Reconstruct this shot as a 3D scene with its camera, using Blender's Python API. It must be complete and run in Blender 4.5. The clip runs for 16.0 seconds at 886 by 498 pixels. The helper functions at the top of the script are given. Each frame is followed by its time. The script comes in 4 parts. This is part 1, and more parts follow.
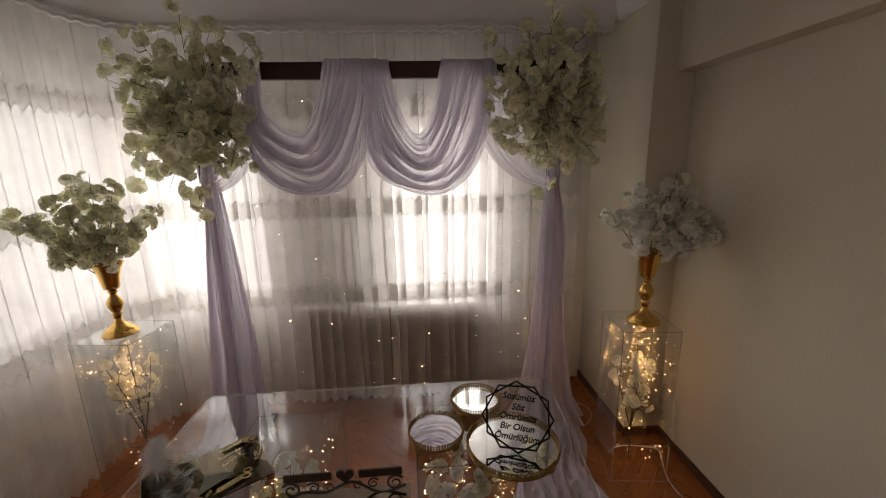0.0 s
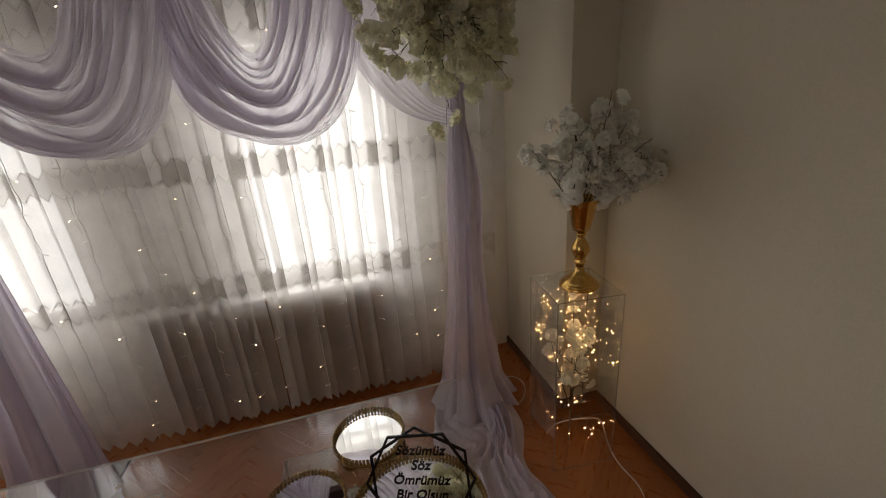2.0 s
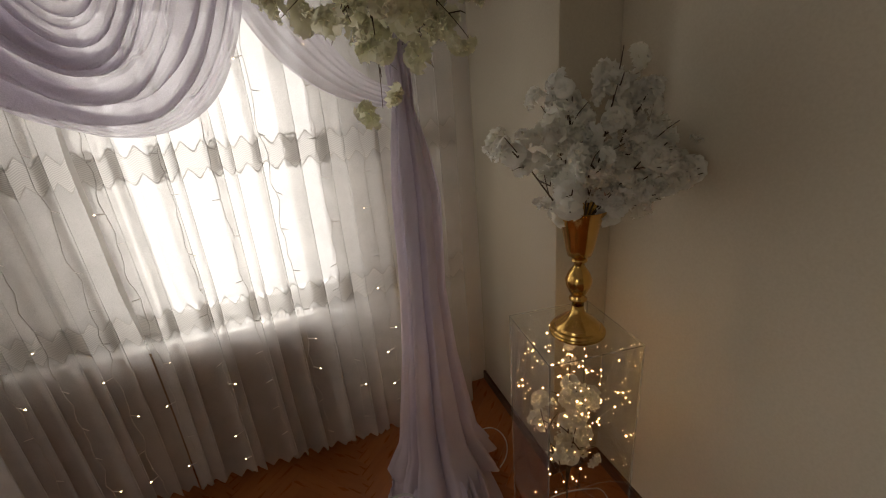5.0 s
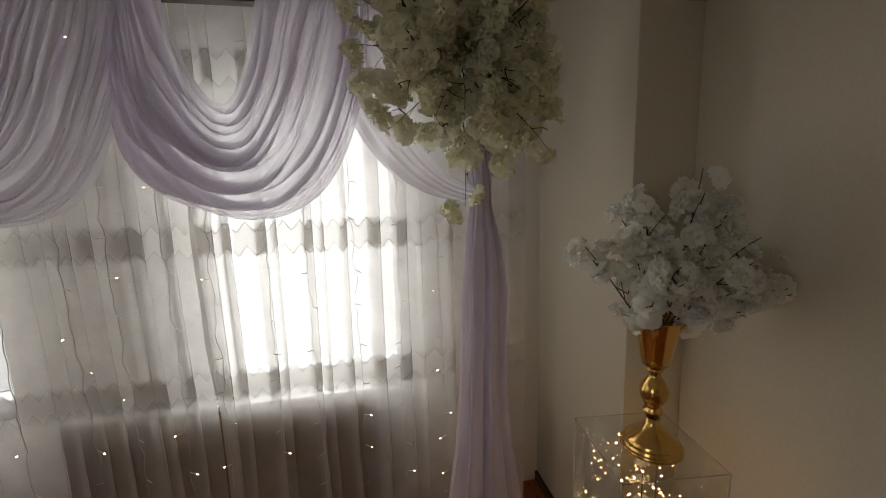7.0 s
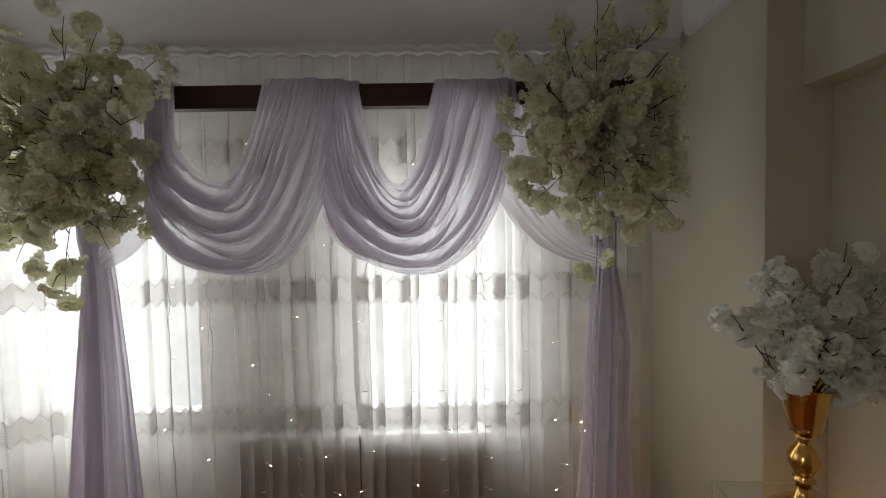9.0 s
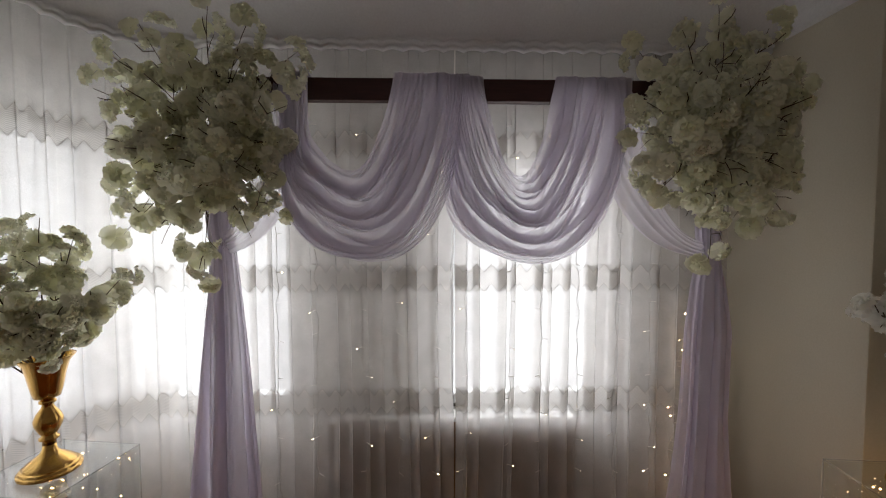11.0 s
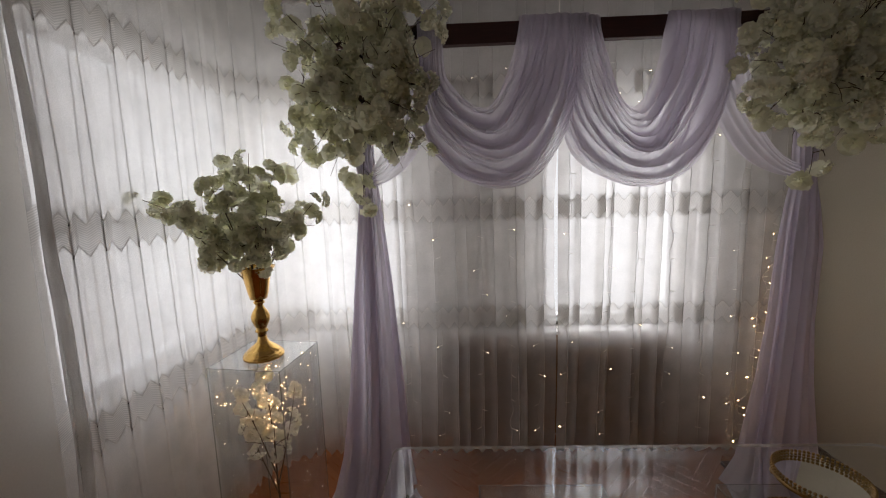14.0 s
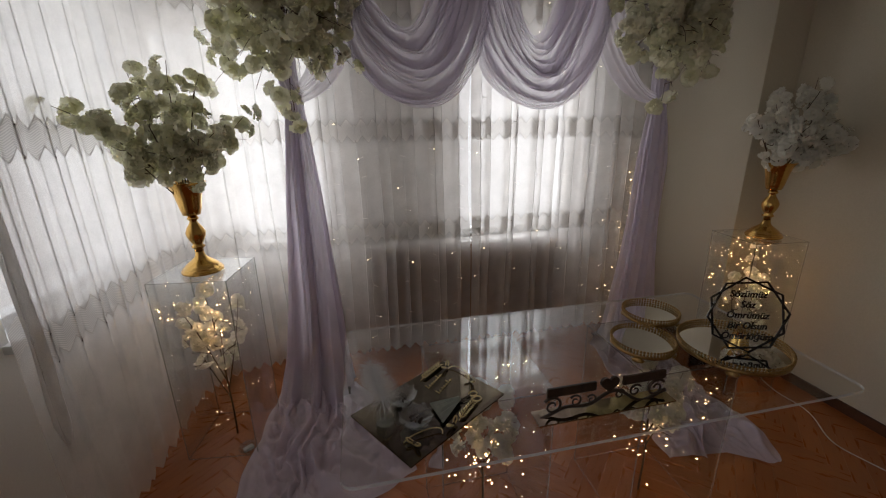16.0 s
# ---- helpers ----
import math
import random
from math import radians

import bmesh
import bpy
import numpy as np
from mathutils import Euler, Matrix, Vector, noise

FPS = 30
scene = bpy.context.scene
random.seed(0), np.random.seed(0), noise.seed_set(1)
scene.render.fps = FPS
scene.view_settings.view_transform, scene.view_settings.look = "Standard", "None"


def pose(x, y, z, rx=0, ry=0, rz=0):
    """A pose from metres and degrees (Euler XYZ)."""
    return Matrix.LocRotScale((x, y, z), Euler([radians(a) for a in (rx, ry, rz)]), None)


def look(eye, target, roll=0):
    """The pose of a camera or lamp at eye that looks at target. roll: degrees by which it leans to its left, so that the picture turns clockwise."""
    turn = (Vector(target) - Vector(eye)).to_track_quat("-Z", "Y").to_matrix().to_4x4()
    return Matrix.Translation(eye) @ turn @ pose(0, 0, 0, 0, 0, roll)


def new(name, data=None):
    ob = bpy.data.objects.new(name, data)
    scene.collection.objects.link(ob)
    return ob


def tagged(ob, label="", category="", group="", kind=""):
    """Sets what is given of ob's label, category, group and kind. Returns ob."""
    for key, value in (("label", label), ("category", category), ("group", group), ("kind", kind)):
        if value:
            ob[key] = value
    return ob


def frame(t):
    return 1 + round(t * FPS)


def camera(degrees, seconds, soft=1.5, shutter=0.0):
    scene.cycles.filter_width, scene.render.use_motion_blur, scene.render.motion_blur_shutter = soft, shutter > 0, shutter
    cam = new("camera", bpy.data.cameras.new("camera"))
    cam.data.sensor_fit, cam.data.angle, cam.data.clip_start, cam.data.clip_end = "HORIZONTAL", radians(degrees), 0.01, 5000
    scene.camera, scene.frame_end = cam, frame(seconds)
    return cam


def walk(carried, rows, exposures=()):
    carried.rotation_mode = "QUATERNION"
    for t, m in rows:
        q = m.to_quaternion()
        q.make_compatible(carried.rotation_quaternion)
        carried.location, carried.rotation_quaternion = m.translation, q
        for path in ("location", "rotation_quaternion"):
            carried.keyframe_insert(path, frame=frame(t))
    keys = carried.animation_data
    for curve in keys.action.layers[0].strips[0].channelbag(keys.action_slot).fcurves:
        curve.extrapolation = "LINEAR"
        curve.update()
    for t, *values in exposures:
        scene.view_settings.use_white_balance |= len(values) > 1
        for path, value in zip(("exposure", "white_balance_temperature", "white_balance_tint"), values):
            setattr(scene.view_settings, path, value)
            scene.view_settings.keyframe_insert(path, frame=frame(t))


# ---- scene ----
cam = camera(96.5, 16.0, soft=1.1)
PATH = [
    (0, (0.09, 0.05, 1.754), (0.211, 1.999, 1.32), -1.3),
    (0.5, (0.163, 0.142, 1.703), (0.311, 2.093, 1.289), -1.8),
    (1, (0.204, 0.294, 1.672), (0.515, 2.219, 1.228), -2.0),
    (1.5, (0.252, 0.444, 1.668), (0.637, 2.339, 1.158), -2.7),
    (2, (0.343, 0.595, 1.655), (0.798, 2.424, 0.987), -4.5),
    (2.5, (0.428, 0.736, 1.611), (0.962, 2.529, 0.905), -4.6),
    (3, (0.523, 0.877, 1.603), (1.05, 2.684, 0.928), -7.0),
    (3.5, (0.586, 0.959, 1.601), (1.147, 2.759, 0.933), -6.8),
    (3.7, (0.605, 0.985, 1.616), (1.163, 2.782, 0.938), -6.8),
    (5.8, (0.59, 1.077, 1.546), (1.099, 2.897, 0.89), -3.2),
    (6, (0.579, 1.077, 1.565), (1.063, 2.924, 0.971), -3.3),
    (6.5, (0.539, 1.064, 1.605), (0.962, 2.972, 1.18), -2.5),
    (7, (0.516, 1.05, 1.644), (0.878, 2.992, 1.334), -1.8),
    (7.5, (0.479, 1.022, 1.672), (0.775, 2.991, 1.478), -1.4),
    (8, (0.428, 0.994, 1.699), (0.635, 2.979, 1.573), -1.1),
    (8.5, (0.363, 0.953, 1.711), (0.454, 2.949, 1.609), -1.2),
    (9, (0.254, 0.874, 1.71), (0.275, 2.873, 1.641), -1.0),
    (9.2, (0.224, 0.833, 1.705), (0.228, 2.832, 1.641), -1.0),
    (11.3, (-0.273, 0.809, 1.683), (-0.219, 2.806, 1.592), 0.1),
    (11.5, (-0.288, 0.807, 1.669), (-0.271, 2.806, 1.601), -0.6),
    (12, (-0.464, 0.797, 1.66), (-0.465, 2.796, 1.582), -1.6),
    (12.5, (-0.594, 0.75, 1.647), (-0.591, 2.748, 1.546), -1.9),
    (13, (-0.665, 0.71, 1.621), (-0.708, 2.703, 1.457), -1.6),
    (13.5, (-0.681, 0.647, 1.585), (-0.781, 2.635, 1.391), -1.5),
    (14, (-0.685, 0.548, 1.548), (-0.754, 2.528, 1.278), -1.7),
    (14.5, (-0.691, 0.453, 1.526), (-0.709, 2.424, 1.187), -1.7),
    (15, (-0.703, 0.416, 1.501), (-0.576, 2.37, 1.094), -1.2),
    (15.5, (-0.766, 0.366, 1.49), (-0.518, 2.288, 0.994), -2.0),
    (16, (-0.819, 0.314, 1.473), (-0.429, 2.186, 0.888), -1.0),
]
GRADE = [(0, 0.60, 7750, 20), (1.5, 0.60, 7550, 17), (2.5, 0.60, 7350, 15), (3.5, 0.60, 7500, 16), (6, 0.60, 7700, 17), (7, 0.62, 7150, 13),
         (9, 0.70, 6900, 11), (12.5, 0.32, 6800, 19), (14, 0.27, 6900, 18), (16, 0.27, 6950, 17)]
walk(cam, [(t, look(eye, target, roll)) for t, eye, target, roll in PATH], GRADE)
# ---- end of camera ----

# ---- light ----
world = bpy.data.worlds.new("sky")
scene.world = world
world.use_nodes = True
wn = world.node_tree.nodes
sky = wn.new("ShaderNodeTexSky")
sky.sky_type, sky.sun_disc, sky.sun_elevation, sky.sun_rotation = "NISHITA", False, radians(50), radians(200)
world.node_tree.links.new(sky.outputs[0], wn["Background"].inputs[0])
wn["Background"].inputs[1].default_value = 0.12


def window_lamp(x, y, z, w, h, turn, power):
    """An area lamp in a window's opening, in place of the overcast sky's light."""
    data = bpy.data.lights.new("window_daylight", "AREA")
    data.shape, data.size, data.size_y, data.energy, data.color = "RECTANGLE", w, h, power, (0.90, 0.95, 1.0)
    lamp = new("window_daylight", data)
    lamp.matrix_world = pose(x, y, z, 90, 0, turn)
    return lamp


# openings: right of the pier, left of the pier, and in the west wall
window_lamp(0.25, 3.172, 1.38, 0.80, 1.28, 180, 6.8)
window_lamp(-1.462, 3.172, 1.38, 0.925, 1.28, 180, 7.6)
window_lamp(-2.192, 2.31, 1.49, 1.22, 1.30, 270, 5.6)
# an unseen second west window, added beside the start of the walk, lights the front of the things
window_lamp(-2.192, -0.75, 1.52, 1.50, 1.28, 270, 6.7)


# ---- materials ----
def material(name):
    m = bpy.data.materials.new(name)
    m.use_nodes = True
    t = m.node_tree
    t.nodes.clear()
    out = t.nodes.new("ShaderNodeOutputMaterial")

    def node(kind, **inputs):
        n = t.nodes.new(kind)
        for k, v in inputs.items():
            key = int(k[1:]) if k[0] == "i" and k[1:].isdigit() else k.replace("_", " ")
            if isinstance(v, bpy.types.NodeSocket):
                t.links.new(v, n.inputs[key])
            else:
                n.inputs[key].default_value = v
        return n

    def finish(shader):
        t.links.new(shader, out.inputs[0])
        return m
    return node, finish, t


def ramp(t, fac, stops):
    n = t.nodes.new("ShaderNodeValToRGB")
    t.links.new(fac, n.inputs[0])
    while len(n.color_ramp.elements) < len(stops):
        n.color_ramp.elements.new(0.5)
    for e, (p, c) in zip(n.color_ramp.elements, stops):
        e.position, e.color = p, (*c, 1)
    return n.outputs[0]


def surface(name, a, b, scale=6.0, rough=0.6, metal=0.0, bump=0.1, fine=60.0, stretch=(1, 1, 1), spec=0.4):
    """A two-scale mottled surface: colour from a to b, fine relief on top."""
    node, finish, t = material(name)
    co = node("ShaderNodeTexCoord")
    mp = node("ShaderNodeMapping", Vector=co.outputs["Object"], Scale=stretch)
    n1 = node("ShaderNodeTexNoise", Vector=mp.outputs[0], Scale=scale, Detail=6.0)
    n2 = node("ShaderNodeTexNoise", Vector=mp.outputs[0], Scale=fine, Detail=4.0)
    mix = node("ShaderNodeMath", i0=n1.outputs[0], i1=n2.outputs[0])
    mix.operation = "ADD"
    half = node("ShaderNodeMath", i0=mix.outputs[0], i1=0.5)
    half.operation = "MULTIPLY"
    col = ramp(t, half.outputs[0], [(0.36, a), (0.64, b)])
    bp = node("ShaderNodeBump", Height=n2.outputs[0], Strength=bump, Distance=0.004)
    p = node("ShaderNodeBsdfPrincipled", Base_Color=col, Roughness=rough, Metallic=metal, Normal=bp.outputs[0])
    p.inputs["Specular IOR Level"].default_value = spec
    return finish(p.outputs[0])


def cloth(name, colour, see, through_light, weave=420.0, vary=0.06):
    """Thin cloth: part open weave, part light passing through, part matt."""
    node, finish, t = material(name)
    co = node("ShaderNodeTexCoord")
    n1 = node("ShaderNodeTexNoise", Vector=co.outputs["Object"], Scale=9.0, Detail=3.0)
    n2 = node("ShaderNodeTexNoise", Vector=co.outputs["Object"], Scale=weave, Detail=2.0)
    dark = tuple(c * (1 - 2 * vary) for c in colour)
    col = ramp(t, n1.outputs[0], [(0.35, dark), (0.65, colour)])
    bp = node("ShaderNodeBump", Height=n2.outputs[0], Strength=0.12, Distance=0.001)
    d = node("ShaderNodeBsdfDiffuse", Color=col, Normal=bp.outputs[0])
    tr = node("ShaderNodeBsdfTranslucent", Color=col, Normal=bp.outputs[0])
    op = node("ShaderNodeBsdfTransparent", Color=(0.98, 0.98, 0.98, 1))
    solid = node("ShaderNodeMixShader", i0=through_light, i1=d.outputs[0], i2=tr.outputs[0])
    rnd = node("ShaderNodeMapRange", i0=n2.outputs[0], i1=0.3, i2=0.7, i3=max(0.0, see - 0.08), i4=see + 0.08)
    mx = node("ShaderNodeMixShader", i0=rnd.outputs[0], i1=solid.outputs[0], i2=op.outputs[0])
    return finish(mx.outputs[0])


def clear(name, tint=(0.97, 0.98, 0.98), gloss=0.03, ior=1.49, haze=0.0):
    """Clear sheet: see-through with a mirror-like sheen that grows at grazing angles."""
    node, finish, t = material(name)
    co = node("ShaderNodeTexCoord")
    n = node("ShaderNodeTexNoise", Vector=co.outputs["Object"], Scale=35.0, Detail=5.0)
    rg = node("ShaderNodeMapRange", i0=n.outputs[0], i1=0.3, i2=0.7, i3=gloss * 0.5, i4=gloss * 1.5)
    lw = node("ShaderNodeLayerWeight", Blend=0.5)
    p5 = node("ShaderNodeMath", i0=lw.outputs["Facing"], i1=5.0)
    p5.operation = "POWER"
    f0 = ((ior - 1) / (ior + 1)) ** 2
    fr = node("ShaderNodeMapRange", i0=p5.outputs[0], i1=0.0, i2=1.0, i3=f0, i4=1.0)
    op = node("ShaderNodeBsdfTransparent", Color=(*tint, 1))
    gl = node("ShaderNodeBsdfGlossy", Color=(1, 1, 1, 1), Roughness=rg.outputs[0])
    mx = node("ShaderNodeMixShader", i0=fr.outputs[0], i1=op.outputs[0], i2=gl.outputs[0])
    if haze:
        d = node("ShaderNodeBsdfDiffuse", Color=(0.8, 0.82, 0.82, 1))
        mx = node("ShaderNodeMixShader", i0=haze, i1=mx.outputs[0], i2=d.outputs[0])
    return finish(mx.outputs[0])


def glow(name, colour, strength):
    node, finish, t = material(name)
    e = node("ShaderNodeEmission", Color=(*colour, 1), Strength=strength)
    return finish(e.outputs[0])


def petal_material(name, light, shade):
    node, finish, t = material(name)
    info = node("ShaderNodeObjectInfo")
    co = node("ShaderNodeTexCoord")
    n = node("ShaderNodeTexNoise", Vector=co.outputs["Object"], Scale=45.0, Detail=3.0)
    s = node("ShaderNodeMath", i0=info.outputs["Random"], i1=n.outputs[0])
    s.operation = "ADD"
    h = node("ShaderNodeMath", i0=s.outputs[0], i1=0.5)
    h.operation = "MULTIPLY"
    col = ramp(t, h.outputs[0], [(0.2, shade), (0.75, light)])
    bp = node("ShaderNodeBump", Height=n.outputs[0], Strength=0.25, Distance=0.003)
    d = node("ShaderNodeBsdfDiffuse", Color=col, Normal=bp.outputs[0])
    tr = node("ShaderNodeBsdfTranslucent", Color=col, Normal=bp.outputs[0])
    mx = node("ShaderNodeMixShader", i0=0.62, i1=d.outputs[0], i2=tr.outputs[0])
    return finish(mx.outputs[0])


def wood_plank(name):
    node, finish, t = material(name)
    info = node("ShaderNodeObjectInfo")
    geo = node("ShaderNodeNewGeometry")
    co = node("ShaderNodeTexCoord")
    mp = node("ShaderNodeMapping", Vector=co.outputs["Object"], Scale=(3.0, 22.0, 3.0))
    n = node("ShaderNodeTexNoise", Vector=mp.outputs[0], Scale=2.2, Detail=7.0)
    s = node("ShaderNodeMath", i0=info.outputs["Random"], i1=geo.outputs["Random Per Island"])
    s.operation = "ADD"
    s2 = node("ShaderNodeMath", i0=s.outputs[0], i1=0.5)
    s2.operation = "MULTIPLY"
    s3 = node("ShaderNodeMath", i0=s2.outputs[0], i1=n.outputs[0])
    s3.operation = "ADD"
    s4 = node("ShaderNodeMath", i0=s3.outputs[0], i1=0.5)
    s4.operation = "MULTIPLY"
    col = ramp(t, s4.outputs[0], [(0.25, (0.25, 0.076, 0.019)), (0.5, (0.31, 0.098, 0.025)), (0.75, (0.37, 0.122, 0.032))])
    bp = node("ShaderNodeBump", Height=n.outputs[0], Strength=0.03, Distance=0.001)
    rr = node("ShaderNodeMapRange", i0=n.outputs[0], i1=0.3, i2=0.7, i3=0.24, i4=0.38)
    p = node("ShaderNodeBsdfPrincipled", Base_Color=col, Roughness=rr.outputs[0], Normal=bp.outputs[0])
    return finish(p.outputs[0])


def lace(name):
    """Embroidered band: chevron rows of thread on a sheer ground; the UV map is in metres along the cloth."""
    node, finish, t = material(name)
    uv = node("ShaderNodeUVMap")
    sep = node("ShaderNodeSeparateXYZ", i0=uv.outputs[0])
    tri = node("ShaderNodeMath", i0=sep.outputs[0], i1=0.034)
    tri.operation = "PINGPONG"
    up = node("ShaderNodeMath", i0=tri.outputs[0], i1=0.55)
    up.operation = "MULTIPLY"
    v = node("ShaderNodeMath", i0=sep.outputs[1], i1=up.outputs[0])
    v.operation = "SUBTRACT"
    f = node("ShaderNodeMath", i0=v.outputs[0], i1=0.0035)
    f.operation = "PINGPONG"
    th = node("ShaderNodeMapRange", i0=f.outputs[0], i1=0.001, i2=0.0028, i3=0.09, i4=0.30)
    d = node("ShaderNodeBsdfDiffuse", Color=(0.70, 0.68, 0.65, 1))
    tr = node("ShaderNodeBsdfTranslucent", Color=(0.70, 0.68, 0.65, 1))
    op = node("ShaderNodeBsdfTransparent")
    solid = node("ShaderNodeMixShader", i0=0.55, i1=d.outputs[0], i2=tr.outputs[0])
    mx = node("ShaderNodeMixShader", i0=th.outputs[0], i1=solid.outputs[0], i2=op.outputs[0])
    return finish(mx.outputs[0])


M_WALL = surface("painted_plaster", (0.57, 0.52, 0.41), (0.63, 0.58, 0.47), 1.6, 0.75, bump=0.08, fine=140)
M_WALL_N = surface("painted_plaster_pale", (0.82, 0.80, 0.76), (0.87, 0.85, 0.81), 1.8, 0.75, bump=0.08, fine=140)
M_CEIL = surface("ceiling_paint", (0.72, 0.71, 0.70), (0.78, 0.77, 0.76), 2.0, 0.8, bump=0.05, fine=90)
M_CORNICE = surface("moulded_plaster", (0.66, 0.65, 0.65), (0.74, 0.73, 0.73), 3.0, 0.6, bump=0.05, fine=120)
M_SCREED = surface("parquet_joint", (0.14, 0.046, 0.014), (0.18, 0.060, 0.018), 8, 0.8)
M_PLANK = wood_plank("varnished_parquet")
M_SKIRT = surface("dark_skirting", (0.07, 0.03, 0.016), (0.10, 0.045, 0.024), 5, 0.45, stretch=(1, 1, 8))
M_BARWOOD = surface("dark_red_wood", (0.035, 0.010, 0.009), (0.060, 0.018, 0.014), 5, 0.5, stretch=(2, 20, 20), bump=0.15)
M_SHEER = cloth("sheer_tulle", (0.94, 0.93, 0.91), 0.46, 0.54)
M_LACE = lace("lace_band")
M_SIDE = cloth("doubled_tulle", (0.88, 0.87, 0.85), 0.22, 0.50)
M_HEM = cloth("hem_tape", (0.52, 0.50, 0.47), 0.10, 0.38)
M_LILAC = cloth("lilac_chiffon", (0.80, 0.755, 0.84), 0.32, 0.52, vary=0.03)
M_GATHER = cloth("gathered_lilac_chiffon", (0.83, 0.775, 0.875), 0.09, 0.50, vary=0.03)
M_PVC = surface("white_pvc", (0.74, 0.75, 0.76), (0.80, 0.81, 0.82), 4, 0.35, bump=0.02)
M_PANE = clear("window_glass", (0.95, 0.97, 0.97), 0.002, 1.5)
# Dark colour stands in for an unlit sill: no bright line from the lamp.
M_SILL = surface("darkened_sill", (0.07, 0.06, 0.05), (0.11, 0.095, 0.08), 25, 0.4, bump=0.05)
# Shade behind the curtain is put into the body's brown; the enamel is white.
M_RADSHADED = surface("shaded_enamelled_steel", (0.24, 0.15, 0.085), (0.30, 0.195, 0.115), 5, 0.35, bump=0.02)
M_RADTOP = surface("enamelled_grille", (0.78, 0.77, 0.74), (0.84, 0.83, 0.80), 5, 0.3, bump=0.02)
# Near-black for the convector: the shade under the grille, as colour.
M_RADGAP_SHADE = surface("shaded_grille_gap", (0.03, 0.03, 0.03), (0.05, 0.05, 0.05), 5, 0.7)
M_GOLD = surface("polished_gold", (0.62, 0.36, 0.10), (0.74, 0.46, 0.15), 7, 0.17, 1.0, 0.05, 40)
M_GOLDDARK = surface("antique_gold", (0.22, 0.13, 0.045), (0.40, 0.25, 0.095), 60, 0.32, 1.0, 0.3, 200)
M_GOLDLEAF = surface("gold_leaf", (0.46, 0.35, 0.16), (0.64, 0.52, 0.28), 40, 0.3, 1.0, 0.2, 150)
M_MIRROR = surface("mirror_glass", (0.84, 0.85, 0.84), (0.88, 0.89, 0.88), 3, 0.02, 1.0, 0.0)
M_BRASS = surface("pale_brass_mirror", (0.42, 0.35, 0.23), (0.48, 0.41, 0.28), 3, 0.06, 1.0, 0.0)
M_SMOKE = surface("smoked_mirror", (0.11, 0.09, 0.065), (0.15, 0.125, 0.09), 3, 0.05, 1.0, 0.0)
M_ACRYL = clear("clear_acrylic", (0.975, 0.985, 0.985), 0.004)
M_EDGE = clear("acrylic_edge", (0.92, 0.95, 0.94), 0.12, 1.49, 0.20)
M_TABLE_EDGE = clear("table_edge", (0.90, 0.95, 0.94), 0.15, 1.49, 0.55)
M_CRYSTAL = clear("cut_crystal", (0.93, 0.95, 0.95), 0.02, 1.75, 0.02)
M_BLACK = surface("black_acrylic", (0.008, 0.007, 0.007), (0.014, 0.012, 0.011), 6, 0.25, bump=0.02)
M_DARKWOOD = surface("dark_cut_wood", (0.028, 0.016, 0.010), (0.05, 0.028, 0.016), 30, 0.45, bump=0.1)
M_TWIG = surface("brown_twig", (0.06, 0.036, 0.02), (0.12, 0.075, 0.04), 60, 0.75, bump=0.4, fine=240)
M_PETAL = petal_material("silk_petal", (0.97, 0.96, 0.84), (0.92, 0.915, 0.71))
M_PETALW = petal_material("white_silk_petal", (0.97, 0.965, 0.92), (0.92, 0.91, 0.83))
M_LED = glow("warm_led", (1.0, 0.59, 0.24), 34.0)
M_LEDW = glow("curtain_led", (1.0, 0.76, 0.45), 11.0)
M_SKY = glow("overcast_sky", (0.93, 0.96, 1.0), 0.85)
M_SKYDIM = glow("overcast_sky_low", (0.93, 0.96, 1.0), 0.9)
M_WIRE = surface("clear_wire", (0.40, 0.38, 0.35), (0.50, 0.48, 0.44), 30, 0.3)
M_HOLDER = surface("milky_plastic", (0.62, 0.60, 0.56), (0.74, 0.72, 0.68), 30, 0.3)
M_CABLE = surface("white_cable", (0.55, 0.53, 0.50), (0.64, 0.62, 0.58), 20, 0.4)
M_FEATHER = cloth("white_feather", (0.84, 0.83, 0.82), 0.35, 0.4, 900)
M_SATIN = surface("grey_green_satin", (0.34, 0.36, 0.30), (0.46, 0.48, 0.40), 20, 0.35, bump=0.1)
M_STREET = surface("asphalt", (0.045, 0.045, 0.047), (0.06, 0.06, 0.06), 3, 0.9)


# ---- mesh helpers ----
def part(name, bm, mat, parent=None, label="", smooth=False, kind=""):
    me = bpy.data.meshes.new(name)
    bmesh.ops.recalc_face_normals(bm, faces=bm.faces)
    bm.to_mesh(me)
    bm.free()
    return finish_mesh(name, me, mat, parent, label, smooth, kind)


def finish_mesh(name, me, mat, parent=None, label="", smooth=False, kind=""):
    me.materials.append(mat)
    if smooth:
        me.polygons.foreach_set("use_smooth", [True] * len(me.polygons))
    ob = new(name, me)
    ob.parent = parent
    return tagged(ob, label, kind=kind)


def thing(name, label, category, m=None, group="", kind=""):
    ob = new(name)
    ob.empty_display_size = 0.05
    if m is not None:
        ob.matrix_basis = m
    return tagged(ob, label, category, group, kind)


